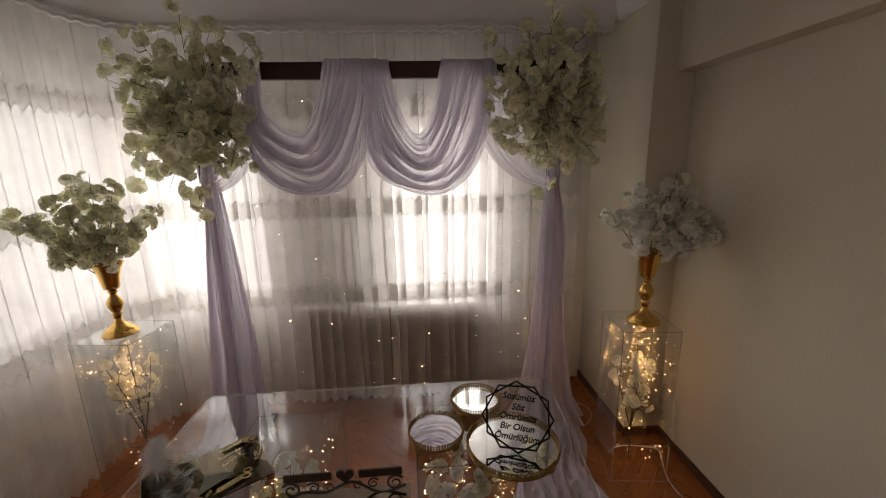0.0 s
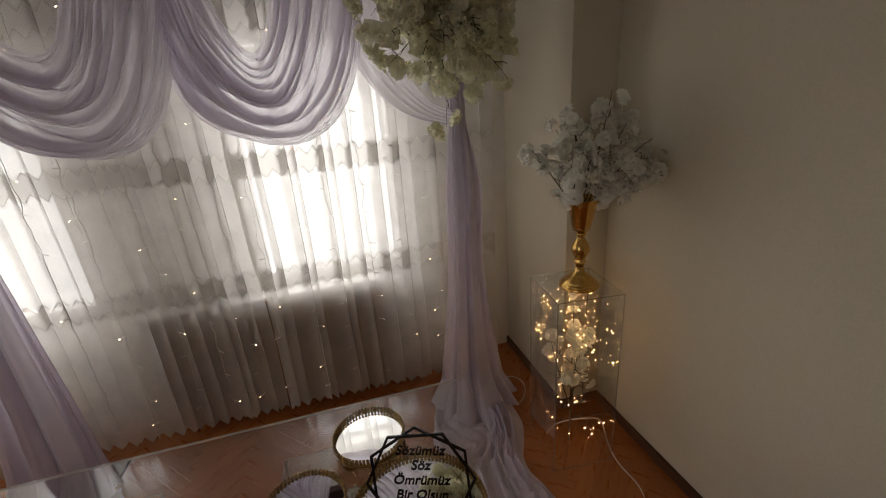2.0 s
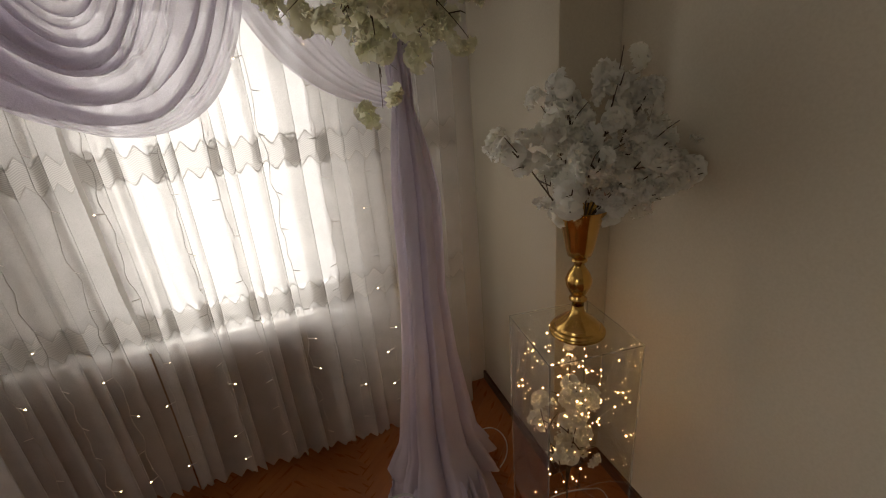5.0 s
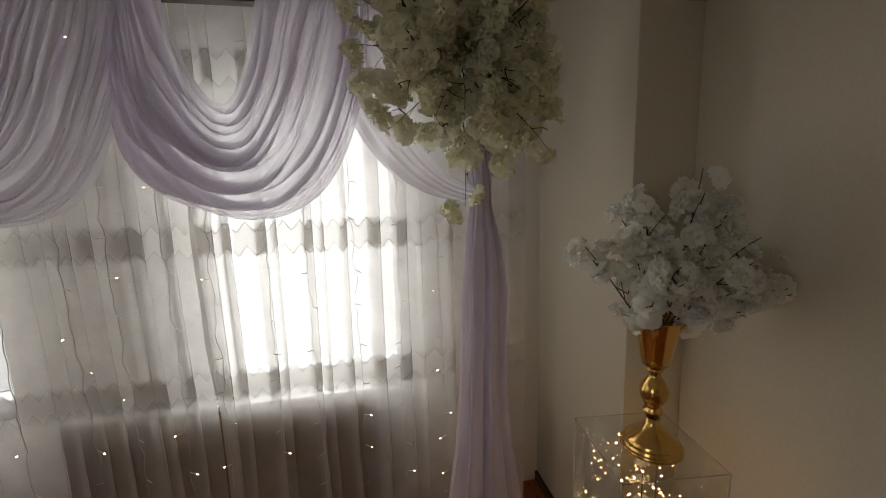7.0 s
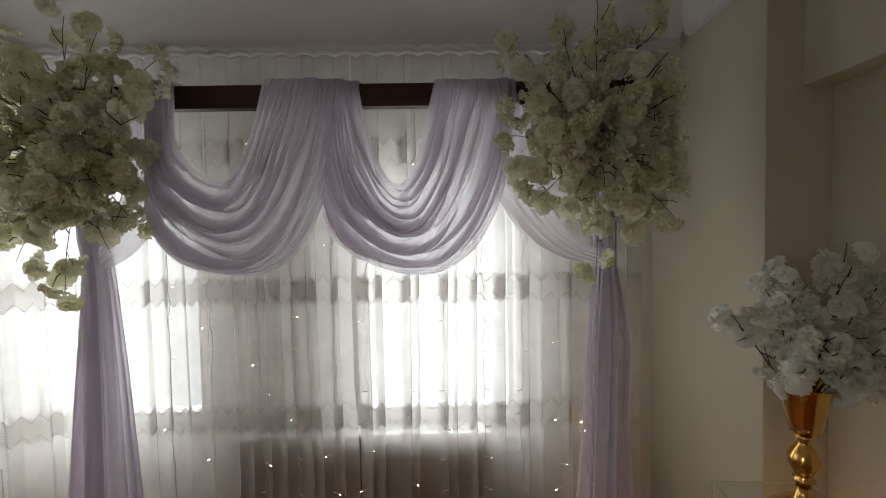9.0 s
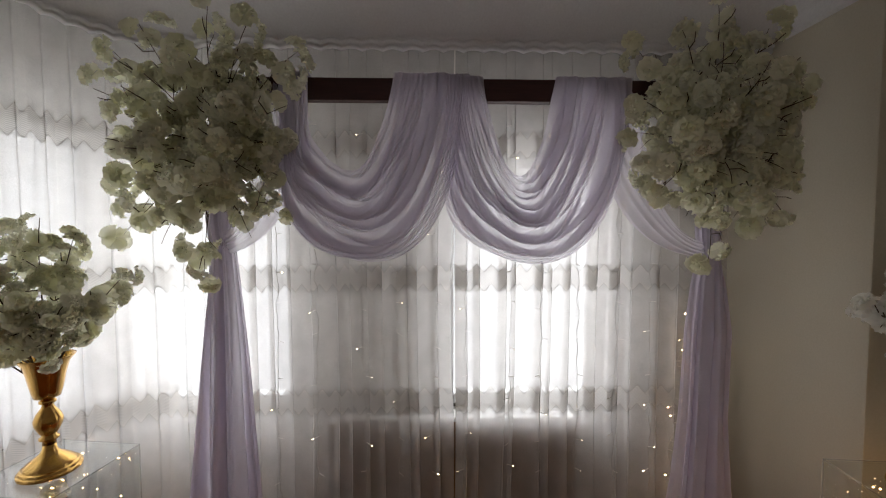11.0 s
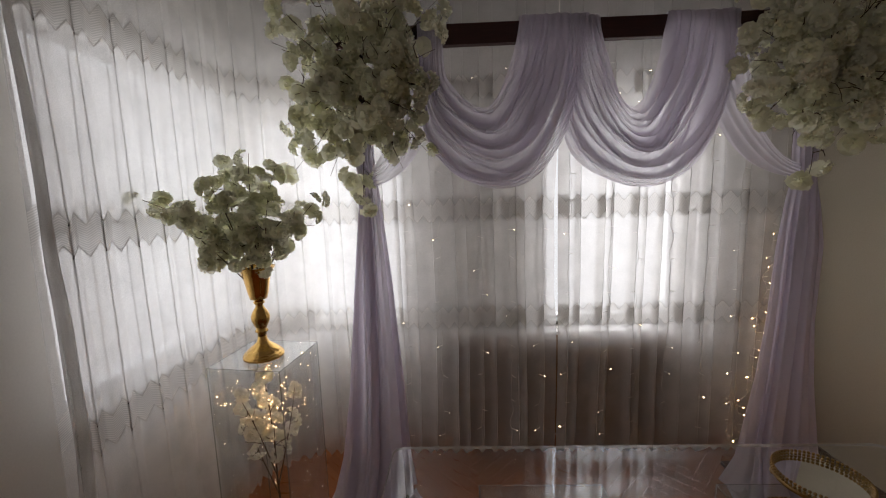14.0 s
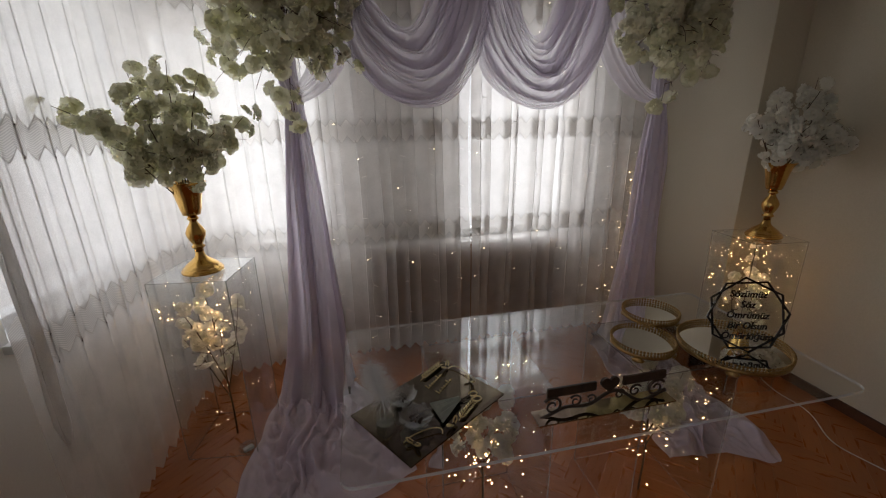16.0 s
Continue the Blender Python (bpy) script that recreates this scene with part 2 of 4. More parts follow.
def add_box(bm, x0, y0, z0, x1, y1, z1, bevel=0.0, m=None):
    r = bmesh.ops.create_cube(bm, size=1.0, matrix=Matrix.LocRotScale(((x0 + x1) / 2, (y0 + y1) / 2, (z0 + z1) / 2), None, (x1 - x0, y1 - y0, z1 - z0)))
    vs = r["verts"]
    if bevel:
        es = {e for v in vs for e in v.link_edges}
        out = bmesh.ops.bevel(bm, geom=list(es), offset=bevel, segments=2, affect="EDGES", profile=0.7)
        vs = list({v for f in out["faces"] for v in f.verts} | {v for v in vs if v.is_valid})
    if m is not None:
        bmesh.ops.transform(bm, matrix=m, verts=vs)
    return vs


def box(*a, bevel=0.0):
    bm = bmesh.new()
    add_box(bm, *a, bevel=bevel)
    return bm


def lathe(profile, n=36, caps=True):
    bm = bmesh.new()
    rings = []
    for r, z in profile:
        rings.append([bm.verts.new((r * math.cos(2 * math.pi * i / n), r * math.sin(2 * math.pi * i / n), z)) for i in range(n)])
    for a, b in zip(rings, rings[1:]):
        for i in range(n):
            bm.faces.new((a[i], a[(i + 1) % n], b[(i + 1) % n], b[i]))
    for ring in (rings[0], rings[-1]) if caps else ():
        bm.faces.new(ring)
    return bm


def grid_mesh(name, rows, uvs=None):
    """A sheet from rows of points; uvs in the same layout."""
    nr, nc = len(rows), len(rows[0])
    verts = [p for r in rows for p in r]
    faces = [(i * nc + j, i * nc + j + 1, (i + 1) * nc + j + 1, (i + 1) * nc + j) for i in range(nr - 1) for j in range(nc - 1)]
    me = bpy.data.meshes.new(name)
    me.from_pydata(verts, [], faces)
    if uvs:
        flat = [u for r in uvs for u in r]
        layer = me.uv_layers.new(name="UVMap")
        data = [c for l in me.loops for c in flat[l.vertex_index]]
        layer.data.foreach_set("uv", data)
    me.update()
    return me


def tube(bm, pts, r0, r1=None, n=6):
    """A tapered tube along points."""
    r1 = r0 if r1 is None else r1
    pts = [Vector(p) for p in pts]
    rings = []
    for i, p in enumerate(pts):
        d = (pts[min(i + 1, len(pts) - 1)] - pts[max(i - 1, 0)]).normalized()
        a = d.orthogonal().normalized() if i == 0 else (rings_a - d * rings_a.dot(d)).normalized()
        rings_a = a
        b = d.cross(a)
        r = r0 + (r1 - r0) * i / (len(pts) - 1)
        rings.append([bm.verts.new(p + r * (math.cos(2 * math.pi * k / n) * a + math.sin(2 * math.pi * k / n) * b)) for k in range(n)])
    for u, v in zip(rings, rings[1:]):
        for k in range(n):
            bm.faces.new((u[k], u[(k + 1) % n], v[(k + 1) % n], v[k]))
    bm.faces.new(rings[0])
    bm.faces.new(rings[-1])


def bez(p0, p1, p2, p3, n):
    p0, p1, p2, p3 = (Vector(p) for p in (p0, p1, p2, p3))
    return [(1 - t) ** 3 * p0 + 3 * t * (1 - t) ** 2 * p1 + 3 * t * t * (1 - t) * p2 + t ** 3 * p3 for t in (i / n for i in range(n + 1))]


def smoothstep(x):
    x = max(0.0, min(1.0, x))
    return x * x * (3 - 2 * x)


def wob(*p):
    return noise.noise(Vector((*p, 0.0, 0.0)[:3]))


# ---- structure ----
XL, XR, XP, YB, YP, YF, ZC = -1.95, 1.595, 1.365, 2.93, 2.21, -3.2, 2.80


def structure(name, bm, mat, label, category):
    ob = part(name, bm, mat)
    return tagged(ob, label, category, kind="structure")


floor = structure("floor", box(XL, YF, -0.10, XR, YB, -0.004), M_SCREED, "reddish-brown varnished herringbone parquet floor", "floor")
bm = box(XL - 0.25, YF - 0.25, ZC, XR + 0.25, YB + 0.25, ZC + 0.15)
structure("ceiling", bm, M_CEIL, "plain white painted ceiling", "ceiling")

# north wall: sill wall, lintel and piers round two openings
SILL, SILL_N, HEAD, HEAD3 = 0.84, 0.74, 2.02, 2.14
W1, W2 = (-0.15, 0.65), (-1.925, -1.00)
bm = box(XL - 0.25, YB, 0, XR + 0.25, YB + 0.25, SILL_N)
add_box(bm, XL - 0.25, YB, HEAD, XR + 0.25, YB + 0.25, ZC)
for a, b in ((XL - 0.25, W2[0]), (W2[1], W1[0]), (W1[1], XR + 0.25)):
    add_box(bm, a, YB, SILL_N, b, YB + 0.25, HEAD)
structure("wall_north", bm, M_WALL_N, "pale painted wall with two window openings", "wall")
# west wall with one opening
W3 = (1.70, 2.915)
# unseen opening, added to let light onto the front of the things
W4 = (-1.50, 0.0)
bm = box(XL - 0.25, YF, 0, XL, YB, SILL)
add_box(bm, XL - 0.25, YF, HEAD3, XL, YB, ZC)
for a, b in ((YF, W4[0]), (W4[1], W3[0]), (W3[1], YB)):
    add_box(bm, XL - 0.25, a, SILL, XL, b, HEAD3)
structure("wall_west", bm, M_WALL_N, "grey-white painted wall with two window openings", "wall")
structure("wall_east", box(XR, YF, 0, XR + 0.25, YB, ZC), M_WALL, "plain taupe painted wall in a recess", "wall")
structure("wall_south", box(XL - 0.25, YF - 0.25, 0, XR + 0.25, YF, ZC), M_WALL, "plain taupe painted wall behind the walk", "wall")
structure("column_northeast", box(XP, YP, 0, XR, YB, ZC, bevel=0.006), M_WALL, "painted column standing proud in the corner", "column")
structure("beam_east", box(1.49, YF, 2.19, XR, YP, ZC, bevel=0.006), M_WALL, "painted ceiling beam above the recessed wall", "beam")
for i, (a, b, c, d) in enumerate(((XR - 0.014, YF, XR, YP - 0.014), (XP, YP - 0.014, XR, YP), (XP - 0.014, YP - 0.014, XP, YB))):
    structure("baseboard_%d" % (i + 1), box(a, b, 0.0, c, d, 0.055, bevel=0.003), M_SKIRT, "low dark brown skirting board", "baseboard")

# path of the curtain and the pelmet: along the west side, round the corner, along the north side
CORNER, RAD = (-1.40, 2.33), 0.38


def rail(s, inset=0.0):
    """Point and inward normal at s metres along the rail; inset moves it into the room."""
    y0, arc = 1.56, RAD * math.pi / 2
    l1 = CORNER[1] - y0
    if s < l1:
        p, n = (CORNER[0] - RAD, y0 + s), (1.0, 0.0)
    elif s < l1 + arc:
        a = (s - l1) / RAD
        p, n = (CORNER[0] - RAD * math.cos(a), CORNER[1] + RAD * math.sin(a)), (math.cos(a), -math.sin(a))
    else:
        p, n = (CORNER[0] + s - l1 - arc, CORNER[1] + RAD + 0.004 * (s - l1 - arc)), (0.0, -1.0)
    return p[0] + n[0] * inset, p[1] + n[1] * inset, n


RAIL_LEN = (CORNER[1] - 1.56) + RAD * math.pi / 2 + 2.60


def sweep(profile, s0, s1, step=0.0115):
    """Profile of inset, height and wave, carried along the rail."""
    n = int((s1 - s0) / step)
    rows = []
    for d, z, wave in profile:
        rows.append([])
        for i in range(n + 1):
            s = s0 + (s1 - s0) * i / n
            x, y, _ = rail(s, d)
            rows[-1].append((x, y, z + wave * (2 * abs(math.sin(math.pi * s / 0.092)) - 1)))
    return rows


# plaster pelmet with a scalloped foot and a coved cornice, following the rail
prof = [(0.05, 2.577, 0), (0.05, 2.515, 0.006), (0.062, 2.509, 0.007), (0.072, 2.513, 0.007), (0.076, 2.523, 0.007), (0.070, 2.529, 0.007), (0.080, 2.533, 0.007), (0.086, 2.541, 0.007),
        (0.080, 2.551, 0.007), (0.074, 2.557, 0.002), (0.078, 2.572, 0), (0.092, 2.59, 0), (0.118, 2.635, 0), (0.155, 2.675, 0), (0.195, 2.705, 0), (0.235, 2.725, 0), (0.238, 2.738, 0), (0.262, 2.742, 0), (0.266, 2.756, 0),
        (0.29, 2.762, 0), (0.30, 2.775, 0), (0.30, ZC, 0)]
me = grid_mesh("cornice", sweep(prof, -4.7, RAIL_LEN + 0.14))
ob = finish_mesh("cornice_north", me, M_CORNICE, smooth=True)
tagged(ob, "white plaster cornice with a scalloped foot hiding the curtain rail", "cornice", kind="structure")
# cove along the column
bm = bmesh.new()
cp = [(0.0, 2.56), (0.02, 2.57), (0.035, 2.62), (0.07, 2.69), (0.12, 2.735), (0.14, 2.75), (0.17, 2.76), (0.17, ZC)]
prev = None
for d, z in cp:
    row = [bm.verts.new((XP - d, YP - 0.17 + (0.17 - d), z)), bm.verts.new((XP - d, 2.62, z))]
    if prev:
        bm.faces.new((prev[0], prev[1], row[1], row[0]))
    prev = row
structure("cornice_east", bm, M_CORNICE, "white plaster cove along the column", "cornice")


# windows
def window(name, x0, x1, z0, z1, m, label, sill=True):
    """A white casement: frame, mullion, sash rails, panes and an inner sill; local x along the wall, y into the wall."""
    w = thing(name, label, "window", m, kind="structure")
    f = 0.04 if sill else 0.028
    part("frame_side", box(x0, 0.09, z0, x0 + f, 0.15, z1, bevel=0.004), M_PVC, w)
    part("frame_side", box(x1 - f, 0.09, z0, x1, 0.15, z1, bevel=0.004), M_PVC, w)
    part("frame_head", box(x0 + f, 0.09, z1 - f, x1 - f, 0.15, z1, bevel=0.004), M_PVC, w)
    part("frame_foot", box(x0 + f, 0.09, z0, x1 - f, 0.15, z0 + f, bevel=0.004), M_PVC, w)
    part("pane", box(x0 + f, 0.115, z0 + f, x1 - f, 0.121, z1 - f), M_PANE, w).visible_shadow = False
    if sill:
        part("window_sill", box(x0 - 0.03, -0.03, z0 - 0.028, x1 + 0.03, 0.088, z0 + 0.002, bevel=0.004), M_PVC, w)
    else:
        part("window_sill", box(x0 + 0.001, -0.02, z0 + 0.001, x1 - 0.001, 0.081, z0 + 0.022, bevel=0.004), M_SILL, w, "inner sill, darkened as if unlit")
    return w


window("window_1", W1[0], W1[1], SILL_N, HEAD, pose(0, YB, 0), "white plastic window behind a sheer curtain", False)
window("window_2", W2[0], W2[1], SILL_N, HEAD, pose(0, YB, 0), "white plastic window behind a sheer curtain", False)
window("window_4", W4[0], W4[1], SILL, HEAD3, pose(XL, 0, 0, 0, 0, 90), "unseen white plastic window added in the west wall")
window("window_3", W3[0], W3[1], SILL, HEAD3, pose(XL, 0, 0, 0, 0, 90), "white plastic window at the end of the curtain")

# pale overcast sky close outside the north windows and beyond the west one
bm = bmesh.new()
bm.faces.new([bm.verts.new(c) for c in ((-2.9, 3.6, 0.2), (1.5, 3.6, 0.2), (1.5, 3.6, 3.0), (-2.9, 3.6, 3.0))])
structure("backdrop_north", bm, M_SKY, "pale overcast sky outside the windows", "backdrop")
bm = bmesh.new()
bm.faces.new([bm.verts.new(c) for c in ((-3.4, 2.2, -0.4), (-3.4, 5.4, -0.4), (-3.4, 5.4, 3.6), (-3.4, 2.2, 3.6))])
structure("backdrop_west", bm, M_SKYDIM, "pale overcast sky outside the window", "backdrop")

# outside: the street far below
bm = bmesh.new()
add_box(bm, -400, -400, -9.2, 400, 400, -9.0)
structure("ground", bm, M_STREET, "grey street far below the window", "ground")


# ---- sheer curtain ----
def fold_columns(seed=3):
    """Columns of the gathered cloth: place along the rail, depth into the room, length along the cloth. Each pleat laps over the next."""
    rnd = random.Random(seed)
    cols, s, u = [], 0.0, 0.0
    while s < RAIL_LEN:
        k = smoothstep((s - 0.9) / 0.9)
        pitch = (0.118 - 0.030 * k) * rnd.uniform(0.72, 1.30)
        lap = pitch * (rnd.choice((0.20, 0.28, 0.36, 0.50)) * k - 0.42 * (1 - k))
        dp = rnd.uniform(0.009, 0.016) + 0.004 * k
        run = pitch + lap
        front = [(s + run * t, -0.003 + dp * smoothstep(t) + 0.004 * math.sin(math.pi * t)) for t in (i / 20 * 0.97 for i in range(21))]
        back = [(s + run + 0.001, dp - 0.001), (s + run - 0.003, dp - 0.005), (s + run - 0.3 * lap, dp * 0.55), (s + run - 0.65 * lap, dp * 0.2), (s + run - 0.93 * lap, -0.003)]
        for q in front + back:
            if cols:
                u += math.hypot(q[0] - cols[-1][0], q[1] - cols[-1][1])
            cols.append((q[0], q[1], u))
        s += pitch
    return [c for c in cols if c[0] < RAIL_LEN]


COLUMNS = fold_columns()
# the cloth is two widths that meet beside the right-hand window
SPLIT = (CORNER[1] - 1.56) + RAD * math.pi / 2 + (-0.135 - CORNER[0])


def tooth(u, period=0.068, h=0.028):
    t = (u / period) % 1.0
    return h * (1 - abs(2 * t - 1) * 2)


def hang_point(s, d, z):
    low = 0.45 + 0.65 * smoothstep((2.45 - z) / 1.3)
    gap = 0.016 * smoothstep((1.75 - z) / 0.3) * smoothstep((z - 0.75) / 0.3) * (0.7 + 0.6 * wob(z * 2.5, 3.0, 1.0))
    s2 = s + 0.016 * wob(s * 2.3, z * 0.9, 2.0)
    if SPLIT - 0.09 < s < SPLIT:
        s2 -= gap * (s - SPLIT + 0.09) / 0.09
    return rail(s2, d * low + 0.014 * wob(s * 1.9, z * 0.6, 7.0) * low)


def sheet(cols, zs, off=0.0):
    """Rows of the curtain; each entry of zs gives the height by length along the cloth."""
    rows, uvs = [], []
    for zf in zs:
        row, uv = [], []
        for s, d, u in cols:
            z = zf(u)
            x, y, _ = hang_point(s, d + off, z)
            row.append((x, y, z))
            uv.append((u, z))
        rows.append(row)
        uvs.append(uv)
    return rows, uvs


curtain = thing("sheer_curtain", "white pleated sheer curtain with grey lace bands, hanging to the floor", "curtain")
BANDS = (2.10, 1.465, 0.865)
cuts = [lambda u: 2.575]
for zc in BANDS:
    cuts += [lambda u, zc=zc: zc + 0.047 + tooth(u) * 0.75, lambda u, zc=zc: zc - 0.047 + tooth(u) * 0.75]
cuts.append(lambda u: 0.055 - tooth(u, 0.068, 0.02))
at_split = next(i for i, c in enumerate(COLUMNS) if c[0] >= SPLIT)
for cols in (COLUMNS[:at_split], COLUMNS[at_split:]):
    for k, (za, zb) in enumerate(zip(cuts, cuts[1:])):
        n = 3 if k % 2 else 8
        rows, uvs = sheet(cols, [lambda u, q=i / n, za=za, zb=zb: za(u) + (zb(u) - za(u)) * q for i in range(n + 1)])
        if k % 2:
            finish_mesh("lace_band", grid_mesh("lace_band", rows, uvs), M_LACE, curtain, "grey chevron lace band", smooth=True)
        else:
            finish_mesh("cloth", grid_mesh("cloth", rows, uvs), M_SHEER, curtain, smooth=True)
    for zc in BANDS:
        for sgn in (1, -1):
            zs = [lambda u, q=q, zc=zc, sgn=sgn: zc + sgn * (0.047 + q) + tooth(u) * 0.75 for q in (0.003, -0.003)]
            rows, uvs = sheet(cols, zs, 0.0012)
            finish_mesh("lace_edge", grid_mesh("lace_edge", rows, uvs), M_HEM, curtain, "corded zigzag edge", smooth=True)
# a second width hangs behind the first on the west side, its bands a little higher
BACK = [c for c in fold_columns(8) if c[0] < 1.30]
backcuts = [lambda u: 2.575]
for zc in BANDS:
    backcuts += [lambda u, zc=zc: zc + 0.088 + tooth(u) * 0.75, lambda u, zc=zc: zc - 0.006 + tooth(u) * 0.75]
backcuts.append(lambda u: 0.075 - tooth(u, 0.068, 0.02))
for k, (za, zb) in enumerate(zip(backcuts, backcuts[1:])):
    n = 3 if k % 2 else 8
    rows, uvs = sheet(BACK, [lambda u, q=i / n, za=za, zb=zb: za(u) + (zb(u) - za(u)) * q for i in range(n + 1)], -0.045)
    if k % 2:
        finish_mesh("lace_band", grid_mesh("lace_band", rows, uvs), M_LACE, curtain, "grey chevron lace band", smooth=True)
    else:
        finish_mesh("cloth", grid_mesh("cloth", rows, uvs), M_SHEER, curtain, smooth=True)
rows = []
for z in np.linspace(2.56, 0.50, 60):
    w = (0.008 + 0.015 * smoothstep((2.2 - z) / 1.5)) * min(1.0, 0.12 + (z - 0.50) / 0.12)
    x, y = rail(0.0)[0] + 0.010 * wob(z * 3, 1.0, 0.0), rail(0.0)[1] + 0.012 + 0.020 * wob(z * 2.2, 4.0, 0.0)
    ring = []
    for k in range(17):
        a = 2 * math.pi * k / 16
        ring.append((x + w * 0.85 * math.cos(a), y + (0.005 + 0.006 * abs(math.cos(3 * a + 4 * z)) + 0.10 * w) * math.sin(a) + 0.25 * w * math.cos(a), z))
    rows.append(ring)
finish_mesh("side_hem", grid_mesh("side_hem", rows), M_SIDE, curtain, "thick doubled side hem", smooth=True)

# ---- radiator behind the curtain ----
rad = thing("panel_radiator", "white steel panel radiator behind the sheer curtain", "radiator", pose(-0.135, 2.775, -0.042))
RW = 0.625
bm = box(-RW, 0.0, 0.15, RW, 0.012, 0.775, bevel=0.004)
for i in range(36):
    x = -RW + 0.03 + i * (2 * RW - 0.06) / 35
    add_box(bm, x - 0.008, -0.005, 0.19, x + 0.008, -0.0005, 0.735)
part("front_panel", bm, M_RADSHADED, rad)
part("back_panel", box(-RW, 0.075, 0.15, RW, 0.09, 0.775, bevel=0.004), M_RADSHADED, rad)
part("side_cover", box(-RW - 0.004, -0.004, 0.16, -RW - 0.001, 0.094, 0.785), M_RADSHADED, rad)
part("side_cover", box(RW + 0.001, -0.004, 0.16, RW + 0.004, 0.094, 0.785), M_RADSHADED, rad)
part("convector", box(-RW + 0.01, 0.016, 0.2, RW - 0.01, 0.07, 0.74), M_RADGAP_SHADE, rad)
bm = box(-RW, -0.012, 0.772, RW, 0.010, 0.79)
add_box(bm, -RW, 0.080, 0.777, RW, 0.092, 0.79)
part("grille_frame", bm, M_RADTOP, rad)
for i in range(72):
    x = -RW + 0.015 + i * (2 * RW - 0.03) / 71
    if i % 12 in (10, 11):
        part("grille_bridge", box(x - 0.007, 0.011, 0.779, x + 0.007, 0.079, 0.788), M_RADTOP, rad)
    else:
        part("grille_slat", box(x - 0.0048, 0.011, 0.779, x + 0.0048, 0.079, 0.788), M_RADTOP, rad)
bm = bmesh.new()
tube(bm, [(RW + 0.006, 0.045, 0.74), (RW + 0.05, 0.045, 0.74), (RW + 0.07, 0.05, 0.72), (RW + 0.07, 0.05, 0.0)], 0.010, n=8)
part("pipe", bm, M_RADSHADED, rad, smooth=True)
bm = lathe([(0.012, 0), (0.02, 0.01), (0.02, 0.055), (0.012, 0.065)], 16)
bmesh.ops.transform(bm, matrix=pose(RW + 0.075, 0.045, 0.74, 0, 90, 0), verts=bm.verts)
part("valve_head", bm, M_PVC, rad, smooth=True)


# ---- draped arch ----
YA = 2.44
arch = thing("wooden_arch", "dark red-brown wooden arch frame under the drapes", "arch")
part("crossbar", box(-1.22, YA - 0.02, 2.212, 1.02, YA + 0.02, 2.300, bevel=0.003), M_BARWOOD, arch)
for x in (-1.12, 0.93):
    part("post", box(x - 0.03, YA + 0.024, 0.02, x + 0.03, YA + 0.064, 2.29, bevel=0.003), M_BARWOOD, arch)
    part("foot", box(x - 0.16, YA - 0.10, 0.0, x + 0.16, YA + 0.2, 0.019, bevel=0.003), M_BARWOOD, arch)


def folds(v, th, seed, n):
    """Fold relief across the cloth."""
    p = v * n + 1.2 * wob(v * 2.0, th * 0.8, seed) + 0.3 * math.sin(th * 1.5 + seed)
    t = p % 1.0
    depth = 0.75 + 0.6 * wob(math.floor(p + 0.5) * 3.7, th * 0.9, seed + 1)
    d = min(t, 1 - t)
    big = (1 - math.exp(-d / 0.11)) * depth + 0.35 * t * (1 - t) * 4 * (t - 0.2)
    q = v * n * 2.6 + 2.0 * wob(v * 3.0, th * 1.2, seed + 5)
    return big - 0.5 + 0.16 * (abs(math.sin(math.pi * q)) - 0.6)


def lapped(v, th, seed, n):
    """Folds that lap over one another: place across the cloth and relief at v."""
    p = n * (v + 0.05 * math.sin(2 * math.pi * v + seed) * v * (1 - v) * 4)
    k = min(n - 1, int(p))
    t = p - k
    lap = max(0.0, min(1.3, 0.40 + 2.2 * wob(k * 3.7 + 0.5, th * 0.6, seed)))
    if k == n - 1:
        lap = 0.0
    pos = t / 0.7 * (1 + lap) if t < 0.7 else 1 + lap * (1 - t) / 0.3
    if lap == 0.0:
        pos = t
    edge = t / 0.7 if t < 0.7 else (1 - t) / 0.3
    f = smoothstep(edge) * (0.5 + 0.8 * lap) - 0.4
    fine = abs(math.sin(math.pi * (v * n * 2.7 + 2.0 * wob(v * 3.0, th * 1.2, seed + 5))))
    return (k + pos) / n, f + 0.38 * (fine ** 0.7 - 0.6)


def swag(name, inner, outer, seed, y0, nth=80, nv=240):
    """Cloth hung from the bar between two places. inner, outer: left x, right x, depth, left and right steepness."""
    rows = []
    for j in range(nv + 1):
        v = j / nv
        row = []
        for i in range(-3, nth + 4):
            th = math.pi * max(0, min(nth, i)) / nth
            sn, cs = max(0.0, math.sin(th)), math.cos(th)
            vv, f = lapped(v, th, seed, 12)
            xl, xr, dep, ql, qr = (a + (b - a) * vv for a, b in zip(inner, outer))
            q = ql + (qr - ql) * smoothstep(th / math.pi)
            x = (xl + xr) / 2 - (xr - xl) / 2 * cs
            z = 2.303 - dep * sn ** max(0.12, q)
            hang = min(1.0, sn * 1.6)
            y = y0 - 0.018 - 0.075 * hang * math.sin(math.pi * (0.15 + 0.75 * v)) - (0.010 + 0.028 * hang) * f
            x += 0.006 * wob(v * 6, th * 2, seed + 3)
            z -= 0.012 * hang * f * (1 - 0.8 * v) - 0.006 * wob(v * 4, th * 3, seed + 9)
            if i < 0 or i > nth:
                k = -i if i < 0 else i - nth
                y, z = (YA - 0.024 + 0.012 * abs(f), 2.306) if k == 1 else ((YA + 0.024, 2.307) if k == 2 else (YA + 0.028, 2.24))
            row.append((x, y, z))
        rows.append(row)
    me = grid_mesh(name, rows)
    return me


drape = thing("arch_drapery", "lilac chiffon swagged in loops over the arch", "drapery")
